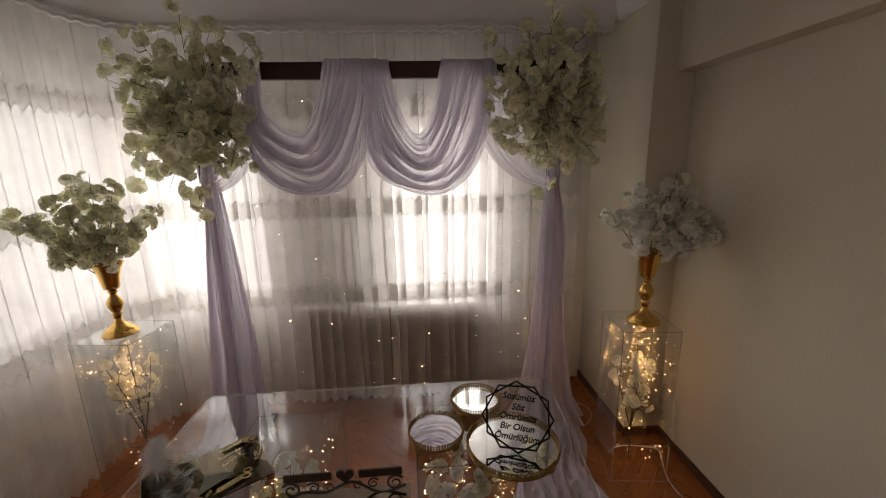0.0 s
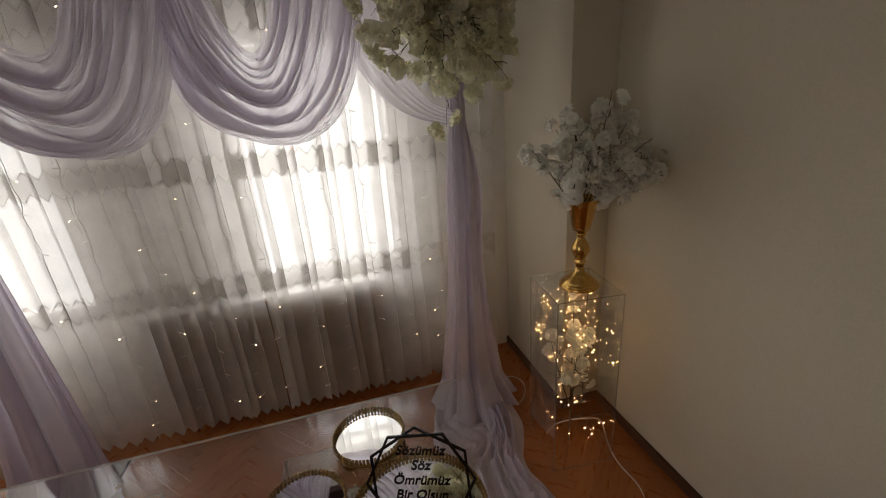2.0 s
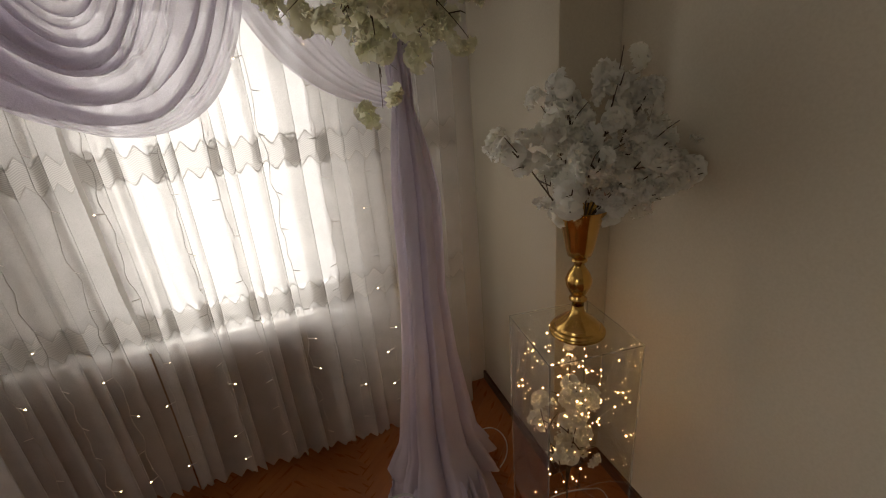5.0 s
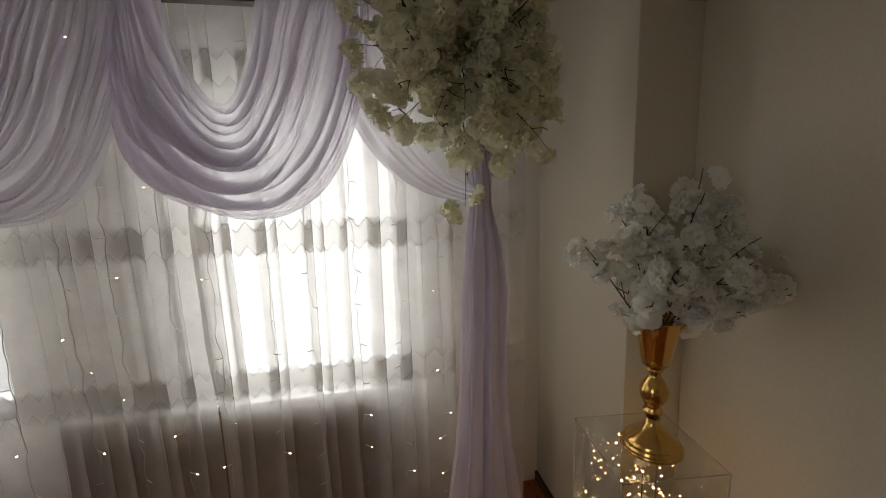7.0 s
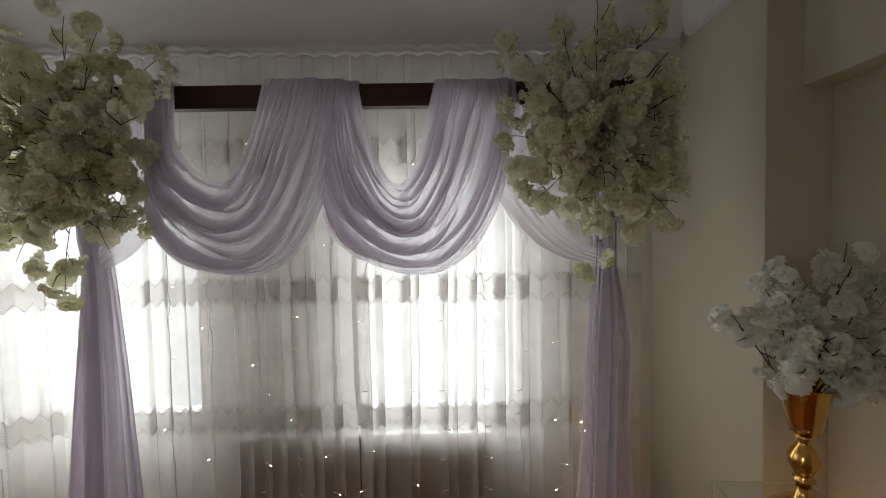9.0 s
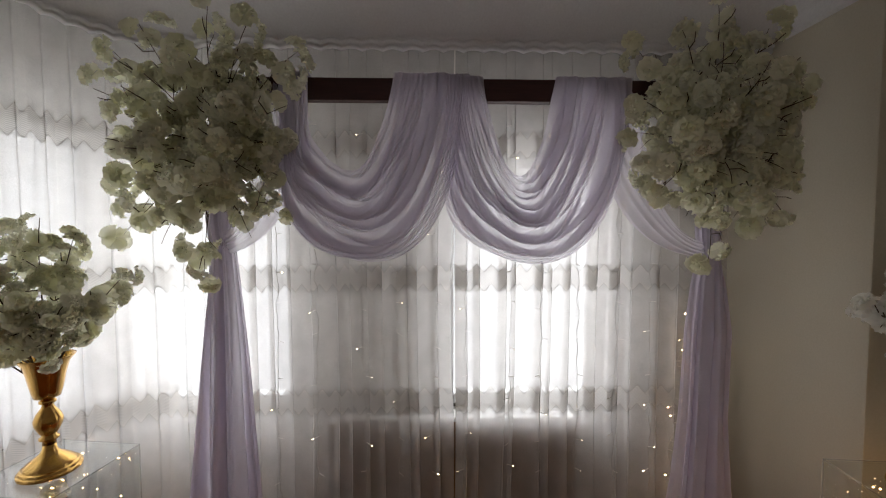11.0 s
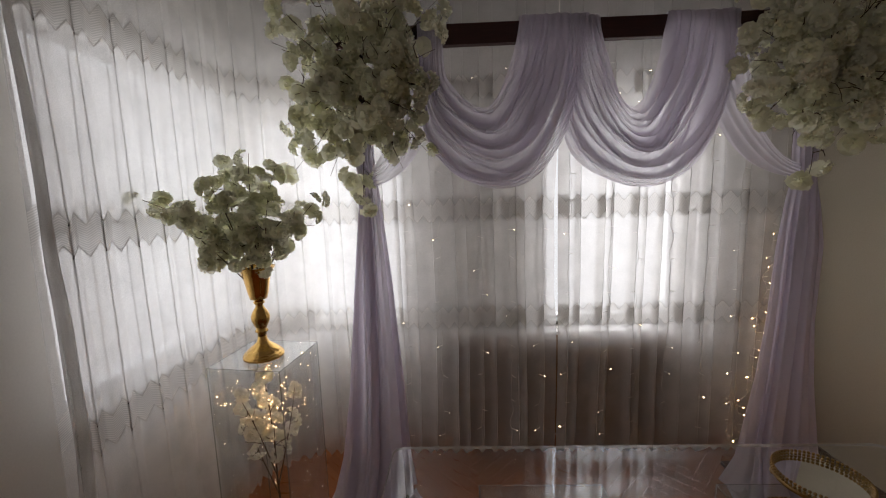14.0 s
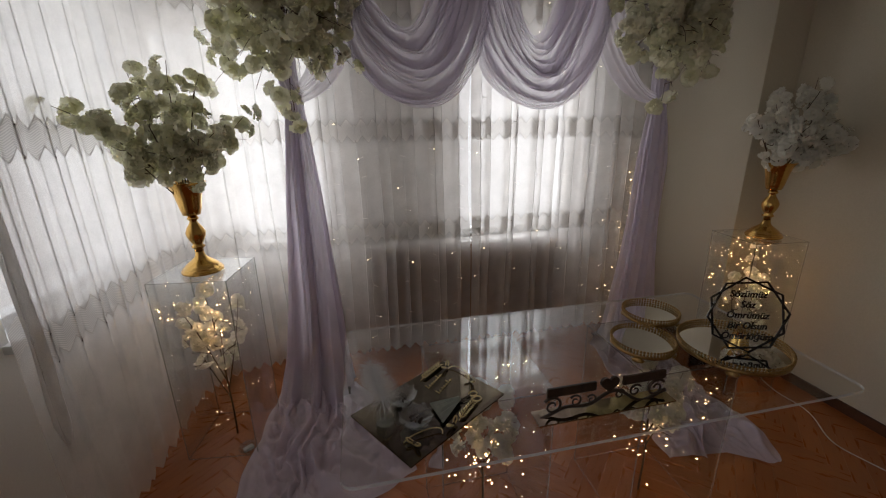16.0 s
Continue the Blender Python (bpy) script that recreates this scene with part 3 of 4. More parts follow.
finish_mesh("swag", swag("swag", (-0.725, -0.385, 0.385, 0.45, 2.0), (-0.835, -0.095, 0.735, 0.36, 1.05), 1.7, YA - 0.045), M_LILAC, drape, smooth=True)
finish_mesh("swag", swag("swag", (-0.040, 0.253, 0.40, 1.5, 2.5), (-0.205, 0.560, 0.745, 0.28, 0.90), 6.1, YA - 0.022), M_LILAC, drape, smooth=True)


def tail(name, upper, lower, y0, seed, nu=40, nv=40):
    up, lo = bez(*upper, nu), bez(*lower, nu)
    rows = []
    for j in range(nv + 1):
        v = j / nv
        row = []
        for i in range(nu + 1):
            p = up[i].lerp(lo[i], v)
            f = folds(v, i / nu * 2, seed, 5.5)
            row.append((p.x, y0 + p.y - 0.05 * math.sin(math.pi * v) * math.sin(math.pi * i / nu) - 0.012 * f, p.z))
        rows.append(row)
    return grid_mesh(name, rows)


# cloth from the bar's ends to the ties on the posts
me = tail("tail", ((0.62, 0, 2.30), (0.60, -0.01, 1.90), (0.72, -0.01, 1.66), (0.93, 0.02, 1.64)), ((0.40, 0, 2.30), (0.42, -0.01, 1.74), (0.64, -0.01, 1.60), (0.92, 0.02, 1.575)), YA - 0.012, 3.3)
finish_mesh("tail", me, M_LILAC, drape, smooth=True)
me = tail("tail", ((-0.98, 0, 2.30), (-0.90, -0.01, 1.95), (-1.0, -0.01, 1.70), (-1.12, 0.02, 1.66)), ((-0.79, 0, 2.30), (-0.72, -0.01, 1.76), (-0.92, -0.01, 1.62), (-1.10, 0.02, 1.59)), YA - 0.012, 8.3)
finish_mesh("tail", me, M_LILAC, drape, smooth=True)


def hanging(name, stations, y0, seed, n=150, nz=60):
    """Gathered cloth hanging round a post. stations: height, left x, right x."""
    zs = [s[0] for s in stations]
    rows = []
    for j in range(nz + 1):
        z = zs[0] + (zs[-1] - zs[0]) * j / nz
        k = next(i for i in range(len(zs) - 1) if z >= zs[i + 1] - 1e-6)
        t = (zs[k] - z) / (zs[k] - zs[k + 1])
        xl, xr = (stations[k][c] + (stations[k + 1][c] - stations[k][c]) * t for c in (1, 2))
        hw, q = (xr - xl) / 2, j / nz
        row = []
        for i in range(n + 1):
            a = math.pi * (0.90 + 1.20 * i / n)
            p = 6 * i / n + 0.8 * wob(math.cos(a) * 2, math.sin(a) * 2, seed + q * 0.5)
            f = math.sin(2 * math.pi * p) + 0.4 * math.sin(4 * math.pi * p + 1)
            g = 1 + (0.05 + 0.12 * q) * f
            row.append(((xl + xr) / 2 + hw * g * math.cos(a), y0 - 0.16 * max(0.0, (q - 0.86) / 0.14) ** 2 * (-math.sin(a) > 0) * -math.sin(a) + (0.052 + 0.04 * q) * (1 + (0.20 + 0.34 * q) * f) * math.sin(a), z))
        rows.append(row)
    return grid_mesh(name, rows)


left = [(1.98, -1.165, -1.075), (1.72, -1.160, -1.072), (1.62, -1.140, -1.062), (1.45, -1.155, -1.045), (1.18, -1.185, -1.022), (0.58, -1.242, -0.988), (0.20, -1.295, -0.975), (0.012, -1.34, -0.955)]
right = [(1.98, 0.885, 0.968), (1.70, 0.885, 0.965), (1.58, 0.893, 0.960), (1.45, 0.874, 0.995), (1.27, 0.858, 1.025), (0.90, 0.845, 1.010), (0.60, 0.822, 1.030), (0.15, 0.765, 1.090), (0.012, 0.70, 1.16)]
finish_mesh("hanging_panel", hanging("hanging_panel", left, YA + 0.03, 2.0), M_GATHER, drape, "gathered panel falling to the floor", smooth=True)
finish_mesh("hanging_panel", hanging("hanging_panel", right, YA + 0.03, 5.0), M_GATHER, drape, "gathered panel falling to the floor", smooth=True)


def puddle(name, x0, x1, y0, tips, seed, nu=110, nv=100):
    """Cloth spread on the floor in front of a post. tips: left and right corner of the far end."""
    rows = []
    for j in range(nv + 1):
        v = j / nv
        row = []
        for i in range(nu + 1):
            u = i / nu
            ax, ay = x0 + (x1 - x0) * u, y0 - 0.06 * math.sin(math.pi * u)
            bx, by = tips[0][0] + (tips[1][0] - tips[0][0]) * u, tips[0][1] + (tips[1][1] - tips[0][1]) * u
            e = smoothstep(v)
            x, y = ax + (bx - ax) * v, ay + (by - ay) * v
            r = noise.fractal(Vector((u * 9 + seed, v * 7.5, seed)), 1.0, 2.0, 4)
            p = u * 6.5 + 1.5 * wob(u * 1.8, v * 2.2, seed)
            d = min(p % 1.0, 1 - p % 1.0)
            ridge = math.exp(-(d / 0.16) ** 2)
            z = 0.010 + 0.072 * ridge * (0.35 + 0.65 * abs(wob(u * 3, v * 3.3, seed + 6)) * 2) * (1 - 0.35 * v) + 0.050 * abs(r) - 0.03 * (1 - smoothstep(v / 0.22))
            edge = min(u, 1 - u, (1 - v) * 1.2) * 9
            z *= 0.15 + 0.85 * smoothstep(edge)
            x += 0.09 * wob(u * 3, v * 3, seed + 4) + 0.012 * wob(u * 9, v * 9, seed + 14)
            y += 0.11 * wob(u * 3, v * 2.5, seed + 8) + 0.012 * wob(u * 9, v * 9, seed + 18)
            row.append((x, y, max(0.004, z)))
        rows.append(row)
    return grid_mesh(name, rows)


finish_mesh("train", puddle("train", -1.36, -0.93, 2.46, ((-1.46, 1.60), (-0.66, 1.66)), 1.0), M_GATHER, drape, "rumpled end of the cloth on the floor", smooth=True)
finish_mesh("train", puddle("train", 0.68, 1.14, 2.44, ((0.48, 1.52), (0.98, 1.44)), 5.0), M_GATHER, drape, "rumpled end of the cloth on the floor", smooth=True)


# ---- blossom ----
def blossom_mesh(seed):
    """A ruffled silk blossom: three rounds of wide crimped petals."""
    rnd = random.Random(seed)
    bm = bmesh.new()
    for count, L, W, lo, hi in ((6, 0.034, 0.021, -0.25, 0.30), (5, 0.030, 0.019, 0.35, 0.80), (4, 0.024, 0.016, 0.95, 1.35)):
        for k in range(count):
            a = 2 * math.pi * (k + rnd.uniform(-0.25, 0.25)) / count + L * 40
            l, w = L * rnd.uniform(0.82, 1.15), W * rnd.uniform(0.85, 1.15)
            rot = Matrix.Rotation(a, 4, "Z") @ Matrix.Rotation(-rnd.uniform(lo, hi), 4, "Y") @ Matrix.Rotation(rnd.uniform(-0.35, 0.35), 4, "X")
            base = bm.verts.new(rot @ Vector((0.002, 0, 0)))
            mid = [bm.verts.new(rot @ Vector((l * 0.52, w * q * 0.85, 0.004 * q * q + rnd.uniform(-0.003, 0.003)))) for q in (-1, 0, 1)]
            rim = []
            for i, q in enumerate((-1.15, -0.8, -0.4, 0, 0.4, 0.8, 1.15)):
                up = (0.0045 if i % 2 else -0.0045) + rnd.uniform(-0.002, 0.002)
                rim.append(bm.verts.new(rot @ Vector((l * (1 - 0.26 * q * q + rnd.uniform(-0.07, 0.07)), w * q, up))))
            for f in ((base, mid[0], mid[1]), (base, mid[1], mid[2]), (mid[0], rim[0], rim[1]), (mid[0], rim[1], rim[2]), (mid[0], rim[2], rim[3], mid[1]),
                      (mid[1], rim[3], rim[4], mid[2]), (mid[2], rim[4], rim[5]), (mid[2], rim[5], rim[6])):
                bm.faces.new(f)
    me = bpy.data.meshes.new("blossom")
    bm.to_mesh(me)
    bm.free()
    me.polygons.foreach_set("use_smooth", [True] * len(me.polygons))
    return me


BLOSSOMS = {}
for mat in (M_PETAL, M_PETALW):
    BLOSSOMS[mat.name] = [blossom_mesh(100 + i) for i in range(7)]
    for me in BLOSSOMS[mat.name]:
        me.materials.append(mat)


def sprig(parent, p0, p1, bend, count, rnd, mat, start=0.35, spread=0.05, r=0.004, size=(0.92, 1.32)):
    """A twig with blossoms clustered along it."""
    p0, p1 = Vector(p0), Vector(p1)
    d = p1 - p0
    pts = bez(p0, p0 + d * 0.35 + Vector(bend) * 0.5, p0 + d * 0.7 + Vector(bend), p1, 8)
    bm = bmesh.new()
    tube(bm, pts, r, r * 0.4, 5)
    side = d.orthogonal().normalized()
    for q in (3, 5):
        s = Matrix.Rotation(rnd.uniform(0, 6.28), 3, d.normalized()) @ side
        tube(bm, [pts[q], pts[q] + d.normalized() * 0.03 + s * 0.03, pts[q] + d.normalized() * 0.05 + s * 0.06], r * 0.55, r * 0.3, 4)
    for q in (4, 6):
        out = Vector((rnd.uniform(-0.7, 0.7), -1.0, rnd.uniform(-0.5, 0.7))).normalized()
        run = d.normalized() * rnd.uniform(0.010, 0.028)
        b0 = pts[q] + out * spread * 0.7
        tube(bm, [pts[q], b0, pts[q] + out * spread * rnd.uniform(0.8, 1.0) + run], 0.0022, 0.0014, 4)
    part("twig", bm, M_TWIG, parent, smooth=True)
    for k in range(count):
        t = start + (1 - start) * ((k + rnd.random()) / count)
        i = min(7, int(t * 8))
        p = pts[i].lerp(pts[i + 1], t * 8 - i)
        off = Vector((rnd.gauss(0, 1), rnd.gauss(0, 1), rnd.gauss(0, 1))).normalized() * spread * rnd.uniform(0.35, 1.0)
        ob = new("blossom", rnd.choice(BLOSSOMS[mat.name]))
        ob.parent = parent
        out = (off + d.normalized() * 0.02).normalized()
        sc = rnd.uniform(*size)
        ob.matrix_basis = Matrix.LocRotScale(p + off, out.to_track_quat("Z", "Y") @ Euler((rnd.uniform(-0.5, 0.5), rnd.uniform(-0.5, 0.5), rnd.uniform(0, 6.28))).to_quaternion(), (sc, sc, sc))


def bunch(cx, cz, reach, seed, label):
    """A big spray of blossom tied to an arch corner. reach: radius by angle, from the right, anticlockwise, in eight steps."""
    rnd = random.Random(seed)
    t = thing("blossom_spray", label, "flowers", pose(cx, YA - 0.06, cz), group="blossom sprays on the arch")
    n = 32
    for k in range(n):
        a = 2 * math.pi * (k + rnd.uniform(-0.3, 0.3)) / n * 1.0
        q = a / (2 * math.pi) * 8 % 8
        i = int(q)
        r = reach[i] + (reach[(i + 1) % 8] - reach[i]) * (q - i)
        r *= (1.0, 0.62, 0.88, 0.45)[k % 4] * rnd.uniform(0.92, 1.06)
        depth = -(0.06, 0.20, 0.13, 0.24)[k % 4] * rnd.uniform(0.7, 1.2)
        p1 = (r * math.cos(a), depth, r * math.sin(a))
        sprig(t, (0, 0.01, 0), p1, (0, -0.05, 0.02 * rnd.uniform(-1, 1)), 10 if k % 4 in (0, 2) else 8, rnd, M_PETAL, start=0.30, spread=0.080, r=0.0024, size=(0.95, 1.45))
    return t


bunch(-1.07, 2.02, (0.30, 0.46, 0.52, 0.46, 0.36, 0.50, 0.50, 0.40), 11, "white-green silk cherry blossom spray on the arch corner beside the window")
bunch(0.84, 2.05, (0.27, 0.36, 0.50, 0.46, 0.34, 0.36, 0.45, 0.40), 23, "white-green silk cherry blossom spray on the arch corner beside the column")


# ---- vases on acrylic pedestals ----
def vase(x, y, z, seed, tips, mat, label, turn=0):
    v = thing("trumpet_vase", "polished gold metal trumpet vase on a clear pedestal", "vase", pose(x, y, z, 0, 0, turn), group="gold vases")
    part("foot", lathe([(0.079, 0.0), (0.082, 0.003), (0.082, 0.0035), (0.082, 0.0115), (0.0815, 0.012), (0.076, 0.0125), (0.0755, 0.013), (0.0755, 0.021), (0.075, 0.0215), (0.067, 0.022), (0.0665, 0.0225), (0.066, 0.030), (0.064, 0.0325), (0.052, 0.043), (0.036, 0.055), (0.025, 0.064), (0.019, 0.076), (0.017, 0.092)]), M_GOLD, v, smooth=True)
    part("stem", lathe([(0.018, 0.0925), (0.017, 0.104), (0.026, 0.110), (0.026, 0.116), (0.018, 0.122), (0.026, 0.136), (0.036, 0.158), (0.038, 0.176), (0.030, 0.196), (0.018, 0.214), (0.014, 0.226), (0.022, 0.232), (0.022, 0.239), (0.015, 0.244)]), M_GOLD, v, smooth=True)
    part("cup", lathe([(0.016, 0.2445), (0.034, 0.252), (0.040, 0.275), (0.050, 0.330), (0.060, 0.365), (0.074, 0.384), (0.076, 0.387), (0.072, 0.386), (0.056, 0.364), (0.046, 0.330), (0.036, 0.28)]), M_GOLD, v, smooth=True)
    f = thing("vase_flowers", label, "flowers", pose(x, y, z + 0.36), group="blossom in the gold vases")
    rnd = random.Random(seed)
    for (tx, ty, tz), cnt in tips:
        sprig(f, (rnd.uniform(-0.02, 0.02), rnd.uniform(-0.02, 0.02), -0.06), (tx, ty, tz), (rnd.uniform(-0.03, 0.03), rnd.uniform(-0.03, 0.03), 0.05), int(cnt * 1.4), rnd, mat, start=0.35, spread=0.050, r=0.0028, size=(0.72, 1.12))
    return v


LT = [((-0.25, -0.24, 0.31), 11), ((-0.17, -0.17, 0.27), 9), ((-0.22, -0.08, 0.24), 11), ((-0.13, 0.02, 0.44), 13), ((-0.09, -0.12, 0.36), 13), ((0.03, -0.03, 0.48), 14), ((0.13, -0.02, 0.43), 12), ((0.27, -0.03, 0.28), 12), ((0.18, -0.12, 0.22), 12), ((0.06, -0.15, 0.26), 12), ((-0.20, 0.10, 0.18), 10), ((0.16, 0.13, 0.26), 10), ((-0.02, 0.12, 0.36), 10), ((-0.10, -0.16, 0.14), 10), ((0.10, -0.10, 0.12), 9)]
RT = [((-0.25, -0.05, 0.24), 8), ((-0.15, -0.04, 0.30), 9), ((-0.05, 0.02, 0.36), 10), ((0.09, -0.02, 0.42), 13), ((0.19, -0.03, 0.33), 10), ((0.29, -0.02, 0.23), 9), ((0.36, -0.06, 0.14), 9), ((0.24, -0.14, 0.12), 8), ((0.10, -0.15, 0.20), 8), ((-0.08, -0.16, 0.20), 8), ((-0.13, -0.12, 0.10), 6), ((0.12, -0.12, 0.09), 6), ((0.02, 0.10, 0.28), 7)]
vase(-1.515, 2.13, 0.892, 5, LT, M_PETAL, "white-green silk cherry blossom branches in a gold vase by the curtain")
vase(1.272, 1.955, 0.892, 9, RT, M_PETALW, "white silk cherry blossom branches in a gold vase by the column")


def panel_box(t, w, d, h, th=0.005):
    """Clear five-sided box, open at the bottom; bright polished edges."""
    a, b = w / 2, d / 2
    for nm, c in (("side_panel", (-a, -b + th, 0, -a + th, b - th, h - th)), ("side_panel", (a - th, -b + th, 0, a, b - th, h - th)), ("front_panel", (-a, -b, 0, a, -b + th, h - th)), ("back_panel", (-a, b - th, 0, a, b, h - th))):
        part(nm, box(*c), M_ACRYL, t).visible_shadow = False
    part("top_panel", box(-a, -b, h - th + 0.0005, a, b, h), M_ACRYL, t)
    e = 0.0022
    for nm, c in (("edge_strip", (-a - e, -b - e, 0, -a + e, -b - 0.0003, h)), ("edge_strip", (a - e, -b - e, 0, a + e, -b - 0.0003, h)), ("edge_strip", (-a - e, b + 0.0003, 0, -a + e, b + e, h)), ("edge_strip", (a - e, b + 0.0003, 0, a + e, b + e, h)), ("edge_strip", (-a, -b - e, 0.0, a, -b - 0.0003, 2 * e)), ("edge_strip", (-a, b + 0.0003, 0.0, a, b + e, 2 * e)), ("edge_strip", (-a - e, -b, 0.0, -a - 0.0003, b, 2 * e)), ("edge_strip", (a + 0.0003, -b, 0.0, a + e, b, 2 * e)), ("edge_strip", (-a, -b - e, h - e, a, -b - 0.0003, h + e * 0.2)), ("edge_strip", (-a, b + 0.0003, h - e, a, b + e, h + e * 0.2)), ("edge_strip", (-a - e, -b, h - e, -a - 0.0003, b, h + e * 0.2)), ("edge_strip", (a + 0.0003, -b, h - e, a + e, b, h + e * 0.2))):
        part(nm, box(*c), M_EDGE, t)


def fairy_lights(m, w, d, h, n, seed, label, core=None):
    """A wire string of tiny warm lamps heaped inside a box."""
    rnd = random.Random(seed)
    t = thing("fairy_lights", label, "string lights", m, group="fairy lights")
    pts = []
    for k in range(n):
        q = (k / n)
        z = h * (0.97 - 0.9 * q ** 1.25) + rnd.uniform(-0.06, 0.03)
        x, y = rnd.uniform(-0.46, 0.46) * w, rnd.uniform(-0.46, 0.46) * d
        if core and rnd.random() < 0.42:
            x, y, z = core[0] + rnd.gauss(0, 0.06), core[1] + rnd.gauss(0, 0.06), core[2] + rnd.gauss(0, 0.09)
        elif rnd.random() < 0.35:
            x, y = ((x, rnd.choice((-0.46, 0.46)) * d) if rnd.random() < 0.5 else (rnd.choice((-0.46, 0.46)) * w, y))
            z = h * rnd.uniform(0.6, 0.99)
        x, y = max(-0.46 * w, min(0.46 * w, x)), max(-0.46 * d, min(0.46 * d, y))
        pts.append(Vector((x, y, max(0.006, min(h - 0.012, z)))))
    bm = bmesh.new()
    for p in pts:
        bmesh.ops.create_icosphere(bm, subdivisions=1, radius=0.0012 + 0.0014 * rnd.random() ** 2, matrix=Matrix.Translation(p))
    part("lamp_beads", bm, M_LED, t, "tiny glowing lamps", kind="stuff")
    bm = bmesh.new()
    for a, b in zip(pts[::2], pts[2::2]):
        if (b - a).length < 0.14:
            tube(bm, [a, a.lerp(b, 0.5) + Vector((rnd.uniform(-0.02, 0.02), rnd.uniform(-0.02, 0.02), -0.012)), b], 0.0005, n=3)
    part("wire", bm, M_WIRE, t, "hair-thin clear wire")
    return t


def inner_branch(m, tips, seed, label):
    """A blossom branch standing inside a box."""
    rnd = random.Random(seed)
    t = thing("blossom_branch", label, "flowers", m, group="blossom branches in the boxes")
    bm = bmesh.new()
    tube(bm, [(0, 0, 0), (0.004, 0.0, 0.15), (0.0, 0.0, 0.30)], 0.0045, 0.0038, 6)
    part("stem", bm, M_TWIG, t, smooth=True)
    for (tx, ty, tz), cnt in tips:
        sprig(t, (0, 0, 0.22 + 0.1 * rnd.random()), (tx, ty, tz), (rnd.uniform(-0.03, 0.03), 0, 0.0), cnt, rnd, M_PETALW, start=0.45, spread=0.045, r=0.003, size=(0.85, 1.2))
    return t


mL, mR = pose(-1.522, 2.16, 0, 0, 0, -7), pose(1.268, 1.978, 0, 0, 0, -6)
pl = thing("acrylic_pedestal", "tall clear acrylic pedestal holding a gold vase by the curtain", "pedestal", mL, group="acrylic pedestals")
panel_box(pl, 0.315, 0.315, 0.888)
pr = thing("acrylic_pedestal", "tall clear acrylic pedestal holding a gold vase by the column", "pedestal", mR, group="acrylic pedestals")
panel_box(pr, 0.290, 0.290, 0.888)
inner_branch(mL, [((-0.13, 0.0, 0.62), 6), ((-0.04, 0.02, 0.80), 8), ((0.12, 0.0, 0.74), 6), ((0.04, -0.05, 0.60), 5), ((-0.12, -0.06, 0.74), 5)], 31, "white blossom branch inside a clear pedestal")
inner_branch(mR, [((-0.12, -0.02, 0.68), 5), ((0.0, 0.0, 0.80), 8), ((0.05, -0.02, 0.68), 7), ((0.0, -0.05, 0.55), 5), ((0.06, -0.04, 0.42), 3)], 32, "white blossom branch inside a clear pedestal")
fairy_lights(mL, 0.310, 0.310, 0.86, 120, 41, "warm fairy lights inside a clear pedestal", (0.0, 0.0, 0.66))
fairy_lights(mR, 0.285, 0.285, 0.88, 135, 42, "warm fairy lights inside a clear pedestal", (0.02, 0.0, 0.70))


pouch = thing("battery_pouch", "small crumpled clear pouch with a battery case on the parquet", "battery case", pose(-1.44, 2.03, 0.0, 0, 0, 35))
part("battery_case", box(-0.022, -0.012, 0.0005, 0.022, 0.012, 0.014, bevel=0.002), M_CABLE, pouch)
bm = bmesh.new()
bmesh.ops.create_icosphere(bm, subdivisions=3, radius=0.034, matrix=Matrix.Translation((0, 0, 0.022)))
for v in bm.verts:
    v.co += v.normal * 0.016 * wob(v.co.x * 60, v.co.y * 60, v.co.z * 60)
    v.co.z = max(0.0006, v.co.z * 0.8)
part("pouch", bm, M_CRYSTAL, pouch, "crumpled clear film")

# ---- acrylic table ----
TX0, TX1, TY0, TY1, TZ = -0.915, 0.665, 1.04, 1.79, 0.70
table = thing("acrylic_table", "long clear acrylic display table on two clear boxes", "table")
bm = bmesh.new()
c = 0.035
pts = []
for cx, cy, a0 in ((TX1 - c, TY1 - c, 0), (TX0 + c, TY1 - c, 90), (TX0 + c, TY0 + c, 180), (TX1 - c, TY0 + c, 270)):
    for k in range(6):
        a = radians(a0 + 18 * k)
        px, py = cx + c * math.cos(a), cy + c * math.sin(a)
        pts.append((px + (0.07 * (py - 1.40) if px > 0 else 0.0), py))
for z in (TZ, TZ - 0.0102):
    bm.faces.new([bm.verts.new((x, y, z)) for x, y in pts])
part("tabletop", bm, M_ACRYL, table)
bm = bmesh.new()
lo = [bm.verts.new((x, y, TZ - 0.010)) for x, y in pts]
hi = [bm.verts.new((x, y, TZ - 0.0005)) for x, y in pts]
for i in range(len(pts)):
    j = (i + 1) % len(pts)
    bm.faces.new((lo[i], lo[j], hi[j], hi[i]))
part("tabletop_edge", bm, M_TABLE_EDGE, table, "bright polished edge")
for bx, w in ((-0.455, 0.36), (0.235, 0.36)):
    base = thing("base_box", "", "", pose(bx, 1.44, 0))
    base.parent = table
    panel_box(base, w, 0.36, TZ - 0.011)
for i, bx in enumerate((-0.455, 0.235)):
    mB = pose(bx, 1.42, 0)
    inner_branch(mB, [((-0.12, 0.0, 0.52), 7), ((0.0, 0.04, 0.62), 9), ((0.12, 0.0, 0.55), 7), ((0.05, -0.06, 0.46), 6)], 51 + i, "white blossom branch inside a clear box under the table")
    fairy_lights(mB, 0.34, 0.32, 0.64, 80, 61 + i, "warm fairy lights inside a clear box under the table", (0.0, 0.0, 0.34))


